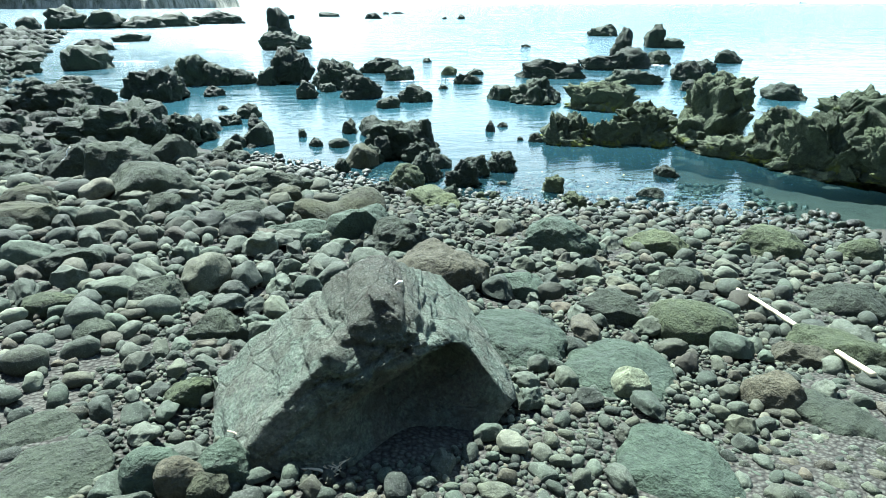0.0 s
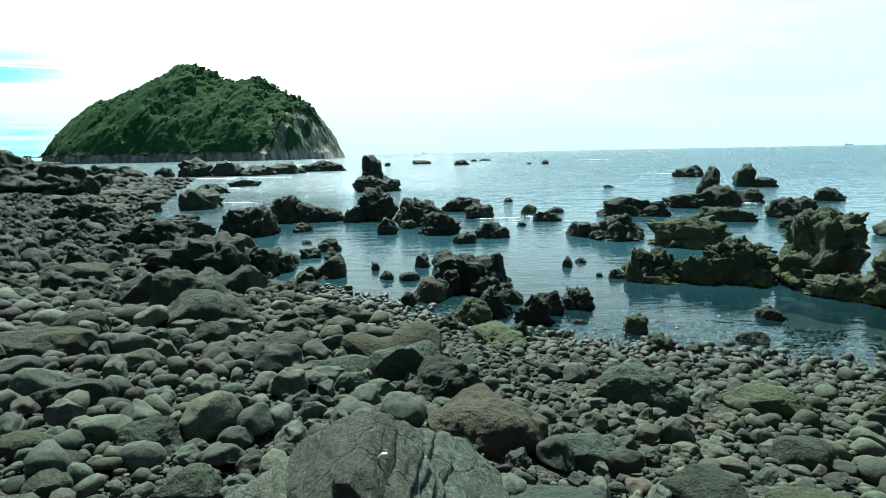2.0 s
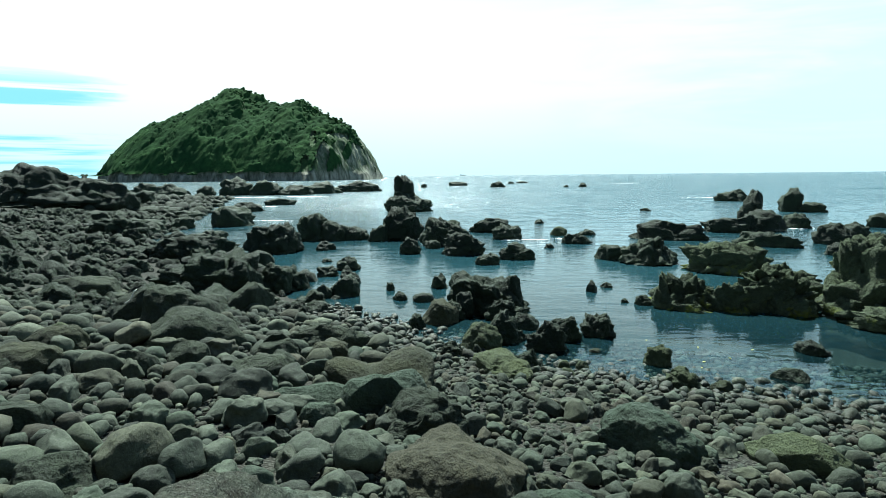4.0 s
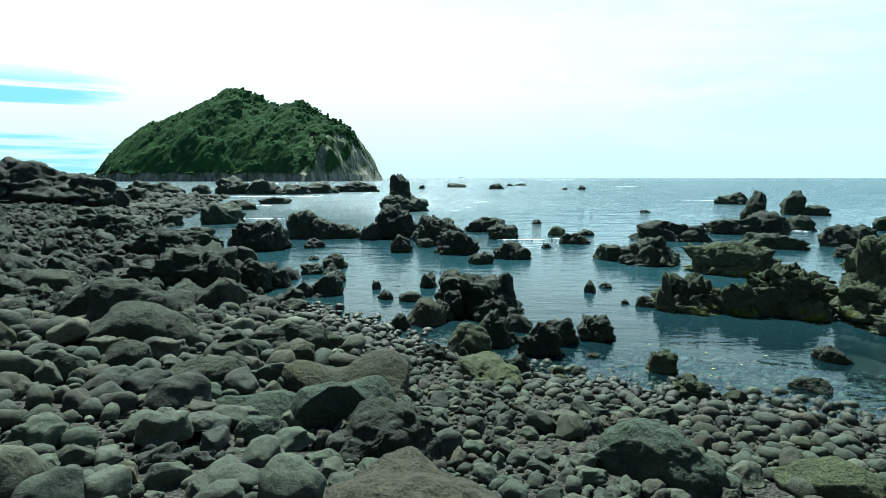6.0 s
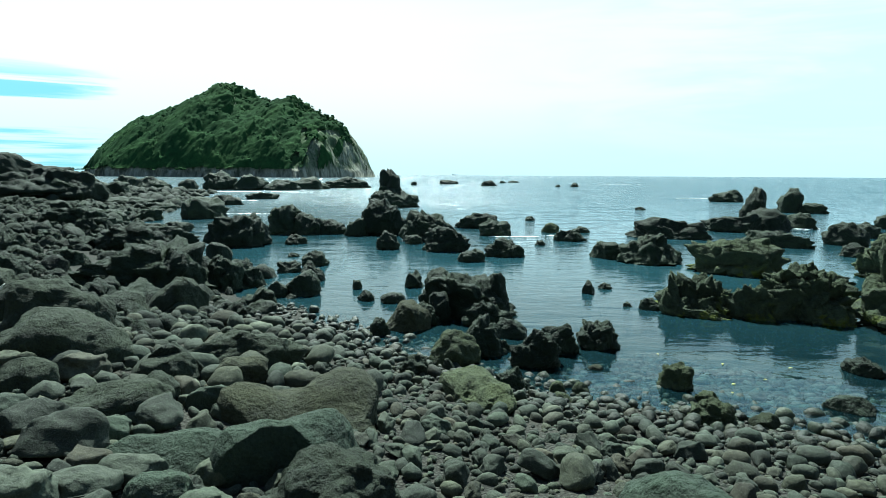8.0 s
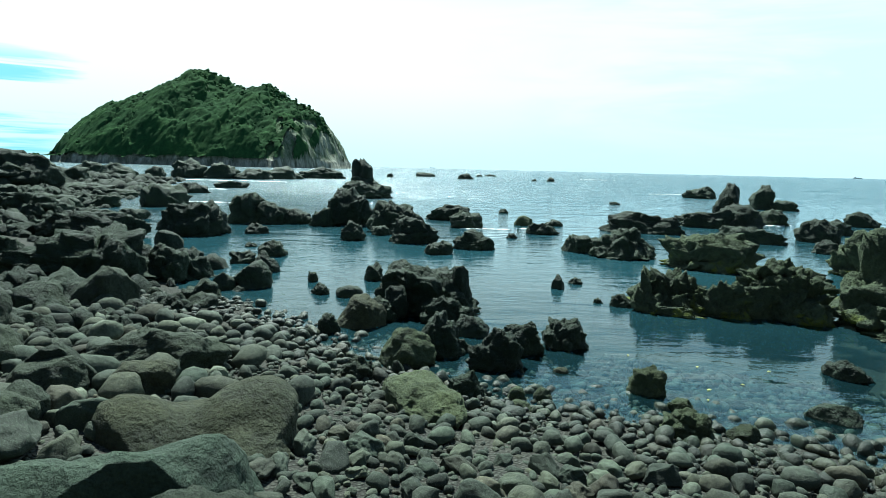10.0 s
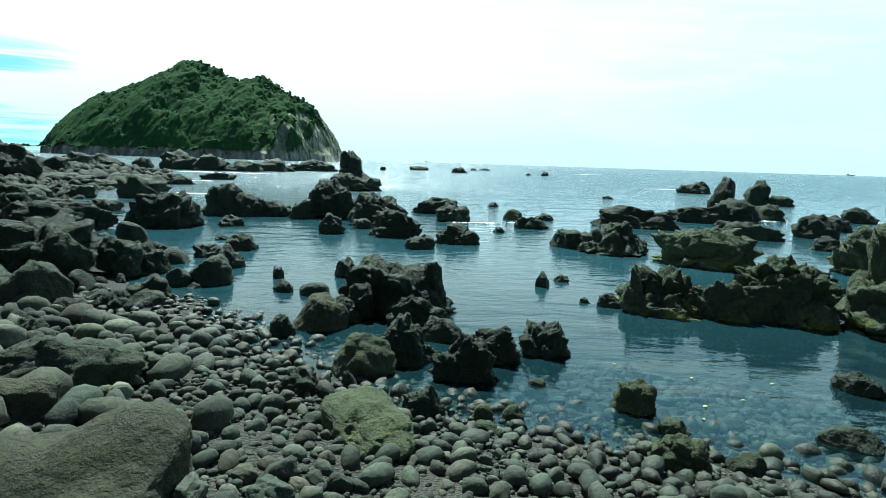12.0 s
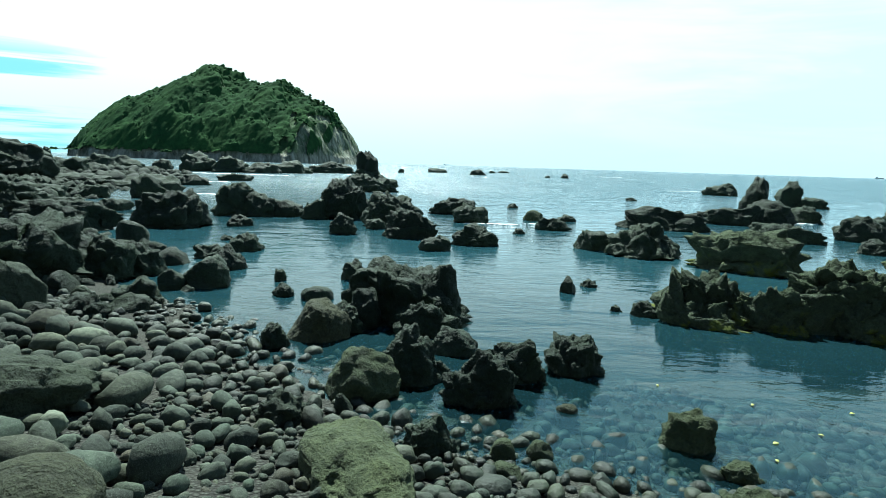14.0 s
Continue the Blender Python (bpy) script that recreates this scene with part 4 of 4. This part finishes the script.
def sculpted_rock(x, y, base, size, yaw, tone, lumps, cuts, label, seed, rough=0.05, pits=0.0):
    """A rock of its own form: swells added to a low dome as (x, y, z, radius, height), planes cut away as (normal, distance), then worn."""
    p, faces = ico(6)
    p = np.sign(p) * np.abs(p) ** 0.85
    for a, c in cuts:
        a = np.array(a) / np.linalg.norm(a)
        over = p @ a - c
        p -= np.outer(np.where(over > 0, over, 0) * 0.93, a)
    for a, b, c, r, h in lumps:
        g = np.exp(-((p[:, 0] - a) ** 2 + (p[:, 1] - b) ** 2 + (p[:, 2] - c) ** 2) / r ** 2)
        p += (p / np.linalg.norm(p, axis=1)[:, None] * 0.4 + np.array([0, 0, 0.6])) * (g * h)[:, None]
    off = Vector((seed * 3.7, seed * 1.9, seed * 5.3))
    d = []
    for v in p:
        q = Vector(v) + off
        h = rough * (noise.fractal(q * 1.5, 0.9, 2.1, 4) + 0.7 * abs(noise.noise(q * 4)) + 0.35 * abs(noise.noise(q * 9)) + 0.16 * noise.noise(q * 22))
        if pits:
            h -= pits * max(0.0, noise.noise(q * 7) - 0.1) + pits * 0.6 * max(0.0, noise.noise(q * 15) - 0.1)
        d.append(h)
    p = p + p / np.linalg.norm(p, axis=1)[:, None] * np.array(d)[:, None]
    p[:, 2] = np.maximum(p[:, 2], -0.75)
    lo, hi = p.min(0), p.max(0)
    p = (p - (lo + hi) / 2) / (hi - lo) * np.array(size)
    p[:, 2] += size[2] / 2
    ob = new("boulder", mesh_from("boulder", p.tolist(), faces.tolist(), ROCKS[tone]))
    ob.matrix_world = pose(x, y, base, 0, 0, yaw)
    TAKEN.append((x, y, size[0] * 0.46, size[1] * 0.46, radians(yaw)))
    return tagged(ob, label, "boulder")


# the long wave-worn boulder with two humps and a hollow, and the wedge before it with a hanging front
sculpted_rock(-1.72, 8.45, 0.2, (1.5, 1.35, 0.76), 14, "brown", ((-0.5, 0.1, 0.35, 0.4, 0.75), (0.42, 0.25, 0.35, 0.42, 0.85), (0.2, -0.7, 0.1, 0.32, 0.5), (-0.1, -0.4, 0.35, 0.3, -0.35), (0.0, 0.35, 0.5, 0.2, -0.4)),
              (((0, 0, 1), 0.35), ((0, -0.75, 0.75), 0.55), ((0.9, 0, 0.3), 0.78), ((-0.8, -0.3, 0.55), 0.66)), "wide smooth brown boulder with two humps and a sandy hollow", 3, 0.05)
sculpted_rock(-1.5, 7.5, 0.3, (1.2, 0.85, 0.86), 10, "green", ((-0.5, -0.25, 0.55, 0.38, 0.45), (0.5, 0.25, 0.55, 0.45, 0.35), (0.2, -0.95, -0.15, 0.5, -0.75)),
              (((0.15, -1.0, 0.12), 0.5), ((-0.85, 0, 0.55), 0.6), ((0.1, 0.6, 0.8), 0.62), ((0.8, 0, 0.6), 0.72)), "smooth greenish wedge of rock with a hollow shaded front", 7, 0.04)
sculpted_rock(-2.22, 7.36, 0.5, (1.05, 0.75, 0.5), 18, "green", ((0.35, 0.1, 0.5, 0.5, 0.35), (-0.35, -0.1, 0.5, 0.3, -0.2)),
              (((0, -0.5, 0.8), 0.6), ((0.3, 0.4, 0.8), 0.7)), "low smooth pale greenish boulder among the cobbles", 12, 0.035)


# ---- cobbles ----
def clear_of_rocks(x, y, r):
    for a, b, w, d, t in NEARBY.get((int(x // 1), int(y // 1)), ()):
        u, v = (x - a) * math.cos(t) + (y - b) * math.sin(t), -(x - a) * math.sin(t) + (y - b) * math.cos(t)
        if (u / (w + r * 0.2)) ** 2 + (v / (d + r * 0.2)) ** 2 < 0.8:
            return False
    return True


NEARBY = {}
for q in TAKEN:
    s = max(q[2], q[3]) + 0.4
    for i in range(int((q[0] - s) // 1), int((q[0] + s) // 1) + 1):
        for j in range(int((q[1] - s) // 1), int((q[1] + s) // 1) + 1):
            NEARBY.setdefault((i, j), []).append(q)

VARIANTS = {n: [rock_points(n, 900 + i, ("rounded", "angular", "boulder", "pitted", "angular")[i % 5]) for i in range(10)] for n in (2, 3, 4)}


def scatter(rng, count, r0, r1, x0, x1, y0, y1, grid, cell=0.35, gap=0.82):
    """Stones strewn without much overlap: rows of x, y, radius."""
    rows = []
    for _ in range(count):
        x, y = rng.uniform(x0, x1), rng.uniform(y0, y1)
        if y > float(shore(x)) + 3.2:
            continue
        r = r0 + (r1 - r0) * rng.random() ** 2
        coarse = noise.noise(Vector((x * 0.55, y * 0.55, 9)))
        if r > 0.05 and coarse < -0.25 and rng.random() < 0.35:
            continue
        if not clear_of_rocks(x, y, r):
            continue
        i, j = int(x // cell), int(y // cell)
        if any((x - a) ** 2 + (y - b) ** 2 < (gap * (r + c)) ** 2 for di in (-1, 0, 1) for dj in (-1, 0, 1) for a, b, c in grid.get((i + di, j + dj), ())):
            continue
        grid.setdefault((i, j), []).append((x, y, r))
        rows.append((x, y, r))
    return rows


def stone_matrix(rng, x, y, r):
    s = np.array([1.15, rng.uniform(0.62, 0.95), rng.uniform(0.42, 0.75)]) * 2 * r
    turn = Euler((rng.normal() * 0.22, rng.normal() * 0.22, rng.uniform(0, 6.28))).to_matrix()
    return np.array(turn) * s, np.array([x, y, zat(x, y) - 0.12 * s[2] + 0.4 * r * rng.random()])


def build_cobbles():
    rng = np.random.default_rng(11)
    grid = {}
    rows = scatter(rng, 420, 0.13, 0.25, -9, -1.3, 4.6, 9.8, grid, 0.6, 0.78)
    rows += scatter(rng, 1500, 0.08, 0.17, -9, -1.2, 4.2, 9.8, grid, 0.6, 0.78)
    rows += scatter(rng, 700, 0.1, 0.2, -9, -2.0, 9.0, 13, grid, 0.6, 0.78)
    rows += scatter(rng, 260, 0.09, 0.16, -1.2, 3.5, 3.9, 9.5, grid, 0.6, 0.8)
    rows += scatter(rng, 3000, 0.07, 0.12, -9, 7, 4.0, 14, grid, 0.6, 0.8)
    rows += scatter(rng, 500, 0.07, 0.12, -9, 7, 0.5, 4.2, grid, 0.6)

    def regrid():
        g = {}
        for x, y, r in rows:
            g.setdefault((int(x // 0.25), int(y // 0.25)), []).append((x, y, r))
        return g

    rows += scatter(rng, 15000, 0.042, 0.095, -9, 6.5, 0.8, 15, regrid(), 0.25)
    rows += scatter(rng, 22000, 0.024, 0.05, -5.5, 4.5, 1.0, 11.3, regrid(), 0.25)
    rows += scatter(rng, 42000, 0.015, 0.03, -3.0, 2.4, 1.7, 5.0, regrid(), 0.25)
    rows += scatter(rng, 3500, 0.05, 0.14, -10, 8, -5, 0.9, regrid(), 0.25)
    close = [q for q in rows if q[2] > 0.05 and -2.9 < q[0] < 1.9 and 2.2 < q[1] < 9.0]
    close.sort(key=lambda q: -q[2])
    single = set(close[:300])
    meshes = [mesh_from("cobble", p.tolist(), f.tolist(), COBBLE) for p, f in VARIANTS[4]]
    vs, fs, k = [], [], 0
    for q in rows:
        rot, at = stone_matrix(rng, *q)
        if q in single:
            ob = new("cobble", meshes[rng.integers(10)])
            m = Matrix(rot.tolist()).to_4x4()
            m.translation = at.tolist()
            ob.parent = ground
            ob.matrix_world = m
            continue
        near = 3 if q[2] > 0.05 and -2.6 < q[0] < 2.2 and q[1] < 5.5 else 2
        near = 4 if q[2] > 0.14 and q[1] < 9 and q[0] > -6 else near
        p, f = VARIANTS[near][rng.integers(10)]
        vs.append(p @ rot.T + at)
        fs.append(f + k)
        k += len(p)
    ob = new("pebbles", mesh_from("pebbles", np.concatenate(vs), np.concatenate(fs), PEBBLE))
    tagged(ob, "rounded grey beach pebbles and cobbles", "pebbles", kind="stuff")


build_cobbles()


# ---- lava rubble along the far shore ----
def build_rubble():
    rng = np.random.default_rng(23)
    grid = {}
    shapes = [rock_points(4 if i < 6 else 3 if i < 9 else 2, 700 + i, "craggy") for i in range(12)]
    meshes = [mesh_from("lava_rock", p.tolist(), f.tolist(), ROCKS["wet"]) for p, f in shapes]
    rest, faces, k, made = [], [], 0, 0
    for _ in range(9000):
        y = 10 + 75 * rng.random() ** 1.6
        s = rng.uniform(-2.5, 26)
        x = -(y + s - 10.8) / 1.05 if y + s < 28.6 else -17 - (y + s - 28.65) / 2.5
        if x > -4.2 or y < 9.5 or x < -60 or y > float(shore(x)) + 2:
            continue
        r = (0.1 + 0.3 * rng.random() ** 2.2) * (1 + y / 60)
        if not clear_of_rocks(x, y, r) or (s < 0 and rng.random() < 0.55):
            continue
        i, j = int(x // 1), int(y // 1)
        if any((x - a) ** 2 + (y - b) ** 2 < (0.75 * (r + c)) ** 2 for di in (-1, 0, 1) for dj in (-1, 0, 1) for a, b, c in grid.get((i + di, j + dj), ())):
            continue
        grid.setdefault((i, j), []).append((x, y, r))
        size = np.array([2 * r, 2 * r * rng.uniform(0.7, 1), 2 * r * rng.uniform(0.5, 0.85)])
        turn = rng.uniform(0, 360)
        at = (x, y, zat(x, y) - 0.25 * size[2])
        if r > 0.24 and y < 40 and made < 220:
            ob = new("lava_rock", meshes[rng.integers(6)])
            ob.matrix_world = pose(*at, 0, 0, turn) @ Matrix.Diagonal((*size, 1))
            tagged(ob, "dark jagged lava rock on the rubble shore", "rock", "rubble along the shore")
            made += 1
            continue
        p, f = shapes[(6 if y < 24 else 9) + rng.integers(3)]
        rot = np.array(Matrix.Rotation(radians(turn), 3, "Z"))
        rest.append((p * size) @ rot.T + np.array(at))
        faces.append(f + k)
        k += len(p)
    ob = new("lava_rubble", mesh_from("lava_rubble", np.concatenate(rest), np.concatenate(faces), RUBBLE))
    tagged(ob, "dark broken lava rubble along the shore", "rubble", kind="stuff")


build_rubble()


# ---- small things ----
def part(name, bm, material, parent=None, label=""):
    me = bpy.data.meshes.new(name)
    bm.to_mesh(me)
    bm.free()
    me.polygons.foreach_set("use_smooth", np.ones(len(me.polygons), bool))
    me.materials.append(material)
    ob = new(name, me)
    if parent:
        ob.parent = parent
    if label:
        ob["label"] = label
    return ob


def tube(points, radii, sides=8):
    """A bent rod through the points."""
    bm = bmesh.new()
    rings = []
    pts = [Vector(p) for p in points]
    for i, (p, r) in enumerate(zip(pts, radii)):
        along = (pts[min(i + 1, len(pts) - 1)] - pts[max(i - 1, 0)]).normalized()
        side = along.orthogonal().normalized()
        other = along.cross(side)
        rings.append([bm.verts.new(p + (side * math.cos(a) + other * math.sin(a)) * r) for a in np.linspace(0, 2 * math.pi, sides, endpoint=False)])
    for a, b in zip(rings, rings[1:]):
        for i in range(sides):
            bm.faces.new((a[i], a[(i + 1) % sides], b[(i + 1) % sides], b[i]))
    bm.faces.new(rings[0][::-1])
    bm.faces.new(rings[-1])
    return bm


def driftwood_pole():
    rng = np.random.default_rng(2)
    pts, rad = [], []
    for i in range(25):
        u = i / 24
        x, y = 2.24 - 0.24 * u, 5.34 - 1.95 * u
        pts.append((x + 0.012 * math.sin(5 * u), y, 0.86 + 0.3 * u + 0.003 * rng.normal()))
        rad.append(0.016 + 0.004 * (i % 6 == 0) + 0.004 * u)
    ob = part("pole", tube(pts, rad, 10), plain("bleached_cane", (0.62, 0.55, 0.38), 0.6, 20))
    tagged(ob, "long straight bleached yellow cane lying on the stones", "driftwood")


def shell():
    bm = bmesh.new()
    bmesh.ops.create_icosphere(bm, subdivisions=3, radius=1)
    for v in bm.verts:
        u = (v.co.z + 1) / 2
        v.co = Vector((v.co.x * 0.012 * (0.35 + 0.9 * u), v.co.y * 0.009 * (0.4 + u), v.co.z * 0.034))
        v.co.x += 0.012 * u * u + 0.004 * noise.noise(v.co * 90)
        v.co.y += 0.004 * noise.noise(v.co * 120)
    ob = part("shell", bm, plain("bleached_shell", (0.8, 0.79, 0.75), 0.5, 40))
    top = max([v.z for v in CREST if (v.x + 1.22) ** 2 + (v.y - 3.32) ** 2 < 0.0009] or [2.26])
    ob.matrix_world = pose(-1.22, 3.32, top + 0.018, 50, 14, 20)
    tagged(ob, "small white broken shell on the boulder's crest", "shell")


def root_twig():
    pts = [(-2.09 + 0.034 * i, 2.98 - 0.017 * i + 0.012 * math.sin(i * 1.1), 1.56 - 0.008 * i + 0.012 * math.cos(i * 0.9)) for i in range(15)]
    mat = plain("dry_root", (0.5, 0.44, 0.3), 0.8, 30)
    twig = part("root", tube(pts, [0.004 + 0.003 * (i / 14) for i in range(15)], 6), mat)
    tagged(twig, "thin pale dry root against the boulder's foot", "root")
    rng = np.random.default_rng(8)
    for k in range(9):
        a = rng.uniform(0, 6.28)
        p = [(-1.6 + 0.05 * rng.random() + 0.03 * i * math.cos(a), 2.76 + 0.02 * i * math.sin(a), 1.45 + 0.012 * i * rng.random()) for i in range(5)]
        part("fibre", tube(p, [0.0035, 0.003, 0.003, 0.002, 0.001], 5), mat, twig)


def rope_end():
    pts = [(-6.2 + 0.02 * i + 0.03 * math.sin(i * 0.6), 10.34 + 0.012 * i, 1.12 + 0.024 * i) for i in range(10)]
    ob = part("rope", tube(pts, [0.009] * 10, 7), plain("white_rope", (0.7, 0.7, 0.66), 0.8, 40))
    tagged(ob, "short frayed end of white rope over a rock", "rope")


def floating_leaf(x, y, size, turn, mat):
    bm = bmesh.new()
    n = 9
    top = []
    for j, h in enumerate((0.0, 0.004)):
        top.append([bm.verts.new((size * (u - 0.5), size * 0.28 * math.sin(math.pi * u) * w, h + 0.006 * math.sin(3 * u))) for w in (-1, 1) for u in np.linspace(0.02, 0.98, n)])
    for ring, flip in zip(top, (True, False)):
        lower, upper = ring[:n], ring[n:]
        for i in range(n - 1):
            q = (lower[i], lower[i + 1], upper[i + 1], upper[i])
            bm.faces.new(q[::-1] if flip else q)
    rim0, rim1 = top[0][:n] + top[0][n:][::-1], top[1][:n] + top[1][n:][::-1]
    for i in range(2 * n):
        k = (i + 1) % (2 * n)
        bm.faces.new((rim0[i], rim0[k], rim1[k], rim1[i]))
    ob = part("leaf", bm, mat)
    ob.matrix_world = pose(x, y, 0.004, 0, 0, turn)
    tagged(ob, "small yellowed leaf floating on the pool", "leaf", "leaves on the pool")


def ship(x, y, size):
    root = tagged(new("ship"), "small grey ship far out on the horizon", "ship")
    root.location = (x, y, 0)
    grey = plain("ship_grey", (0.25, 0.3, 0.33), 0.6, 0.1)
    bm = bmesh.new()
    bmesh.ops.create_cube(bm, size=1)
    for v in bm.verts:
        v.co = Vector((v.co.x * size * (1.0 if v.co.z > 0 else 0.86), v.co.y * size * 0.16, v.co.z * size * 0.1 + size * 0.04))
    bmesh.ops.bevel(bm, geom=bm.edges[:], offset=size * 0.015, segments=1, affect="EDGES")
    part("hull", bm, grey, root)
    bm = bmesh.new()
    bmesh.ops.create_cube(bm, size=1)
    for v in bm.verts:
        v.co = Vector((v.co.x * size * 0.16 - size * 0.3, v.co.y * size * 0.12, v.co.z * size * 0.14 + size * 0.15))
    bmesh.ops.bevel(bm, geom=bm.edges[:], offset=size * 0.01, segments=1, affect="EDGES")
    part("deckhouse", bm, plain("ship_white", (0.6, 0.63, 0.65), 0.5, 0.1), root)
    part("mast", tube([(size * 0.1, 0, size * 0.08), (size * 0.1, 0, size * 0.26)], [size * 0.01, size * 0.006], 6), grey, root)


def ridge_tree(x, tall, bark, leaf, rng):
    """A wind-bent pine: tapered trunk, a few limbs, and a crown of loose clumps."""
    y = 515 + rng.uniform(-4, 2)
    z = float(island_height(x, y)) + 4.0
    root = tagged(new("tree"), "thin dark pine on the island's ridge line", "tree", "pines on the ridge")
    root.location = (x, y, z)
    lean = rng.uniform(-0.12, 0.18)
    tall *= 0.8
    part("trunk", tube([(lean * h * h * tall * 0.5, 0, h * tall) for h in np.linspace(0, 1, 7)], np.linspace(0.32, 0.06, 7), 6), bark, root)
    base, tri = ico(2)
    vs, fs, k = [], [], 0
    for i in range(11):
        h = rng.uniform(0.3, 1.0)
        r = tall * rng.uniform(0.04, 0.1)
        out = tall * 0.3 * (1.1 - h)
        a = rng.uniform(0, 6.28)
        vs.append(base * (1 + 0.3 * rng.normal(size=(42, 1))) * np.array([r * 1.4, r * 1.4, r * 0.7]) + np.array([lean * h * h * tall * 0.5 + out * math.cos(a), out * math.sin(a), h * tall]))
        fs.append(tri + k)
        k += 42
    crown = new("crown", mesh_from("crown", np.concatenate(vs).tolist(), np.concatenate(fs).tolist(), leaf))
    crown.parent = root


driftwood_pole()
shell()
root_twig()
rope_end()
LEAF = plain("yellow_leaf", (0.42, 0.42, 0.12), 0.6, 30)
for lx, ly, ls, lt in ((3.2, 11.2, 0.07, 20), (3.05, 10.9, 0.05, 80), (3.7, 11.4, 0.05, 140), (3.4, 12.0, 0.06, 60), (4.3, 11.9, 0.06, 10), (2.6, 12.4, 0.05, 100)):
    floating_leaf(lx, ly, ls, lt, LEAF)
ship(3150, 3900, 70)
ship(2800, 3950, 60)
ship(-150, 4000, 45)
tree_rng = np.random.default_rng(17)
BARK, PINE = plain("pine_bark", (0.08, 0.06, 0.045), 0.9, 2), leaf_material("pine_needles", (0.035, 0.065, 0.03), (0.075, 0.12, 0.05))
for tx, th in ((-318, 6), (-300, 7), (-272, 8), (-266, 9), (-261, 8), (-255, 7), (-244, 8), (-238, 7), (-228, 6), (-186, 6), (-172, 8), (-166, 5), (-158, 6), (-150, 9),
               (-147, 8), (-143, 10), (-138, 8), (-134, 9), (-130, 8), (-127, 7), (-124, 8), (-119, 7)):
    ridge_tree(tx, th, BARK, PINE, tree_rng)


def foam_patch(x, y, length, width, turn):
    """A low, broken line of white water."""
    rng = np.random.default_rng(int(x * 7 + y * 13) % 1000)
    base, tri = ico(2)
    vs, fs, k = [], [], 0
    for _ in range(int(26 + length * 4)):
        u, v = rng.normal() * 0.28 * length, rng.normal() * 0.2 * width
        r = width * rng.uniform(0.05, 0.16)
        vs.append(base * (1 + 0.3 * rng.normal(size=(42, 1))) * np.array([r * rng.uniform(1.5, 4), r, 0.02 + r * 0.12]) + np.array([u, v, 0.0]))
        fs.append(tri + k)
        k += 42
    ob = new("foam", mesh_from("foam", np.concatenate(vs).tolist(), np.concatenate(fs).tolist(), FOAM))
    ob.matrix_world = pose(x, y, 0.0, 0, 0, turn)
    tagged(ob, "broken white foam of a wave among the rocks", "foam", kind="stuff")


FOAM = plain("foam", (0.85, 0.88, 0.88), 0.6, 6)
foam_patch(-36, 86, 6, 2.0, 10)
foam_patch(-29, 87, 5, 1.5, -5)
foam_patch(-24, 59, 3.5, 1.0, 15)
foam_patch(-15.5, 41, 2.5, 0.7, 0)
foam_patch(1.7, 28.7, 1.8, 0.35, 4)
foam_patch(3.3, 29.3, 0.9, 0.25, -6)
foam_patch(45.9, 187, 7, 1.5, 0)
foam_patch(27.2, 74.5, 3.5, 0.7, 8)
foam_patch(17.1, 34.1, 1.4, 0.5, 20)
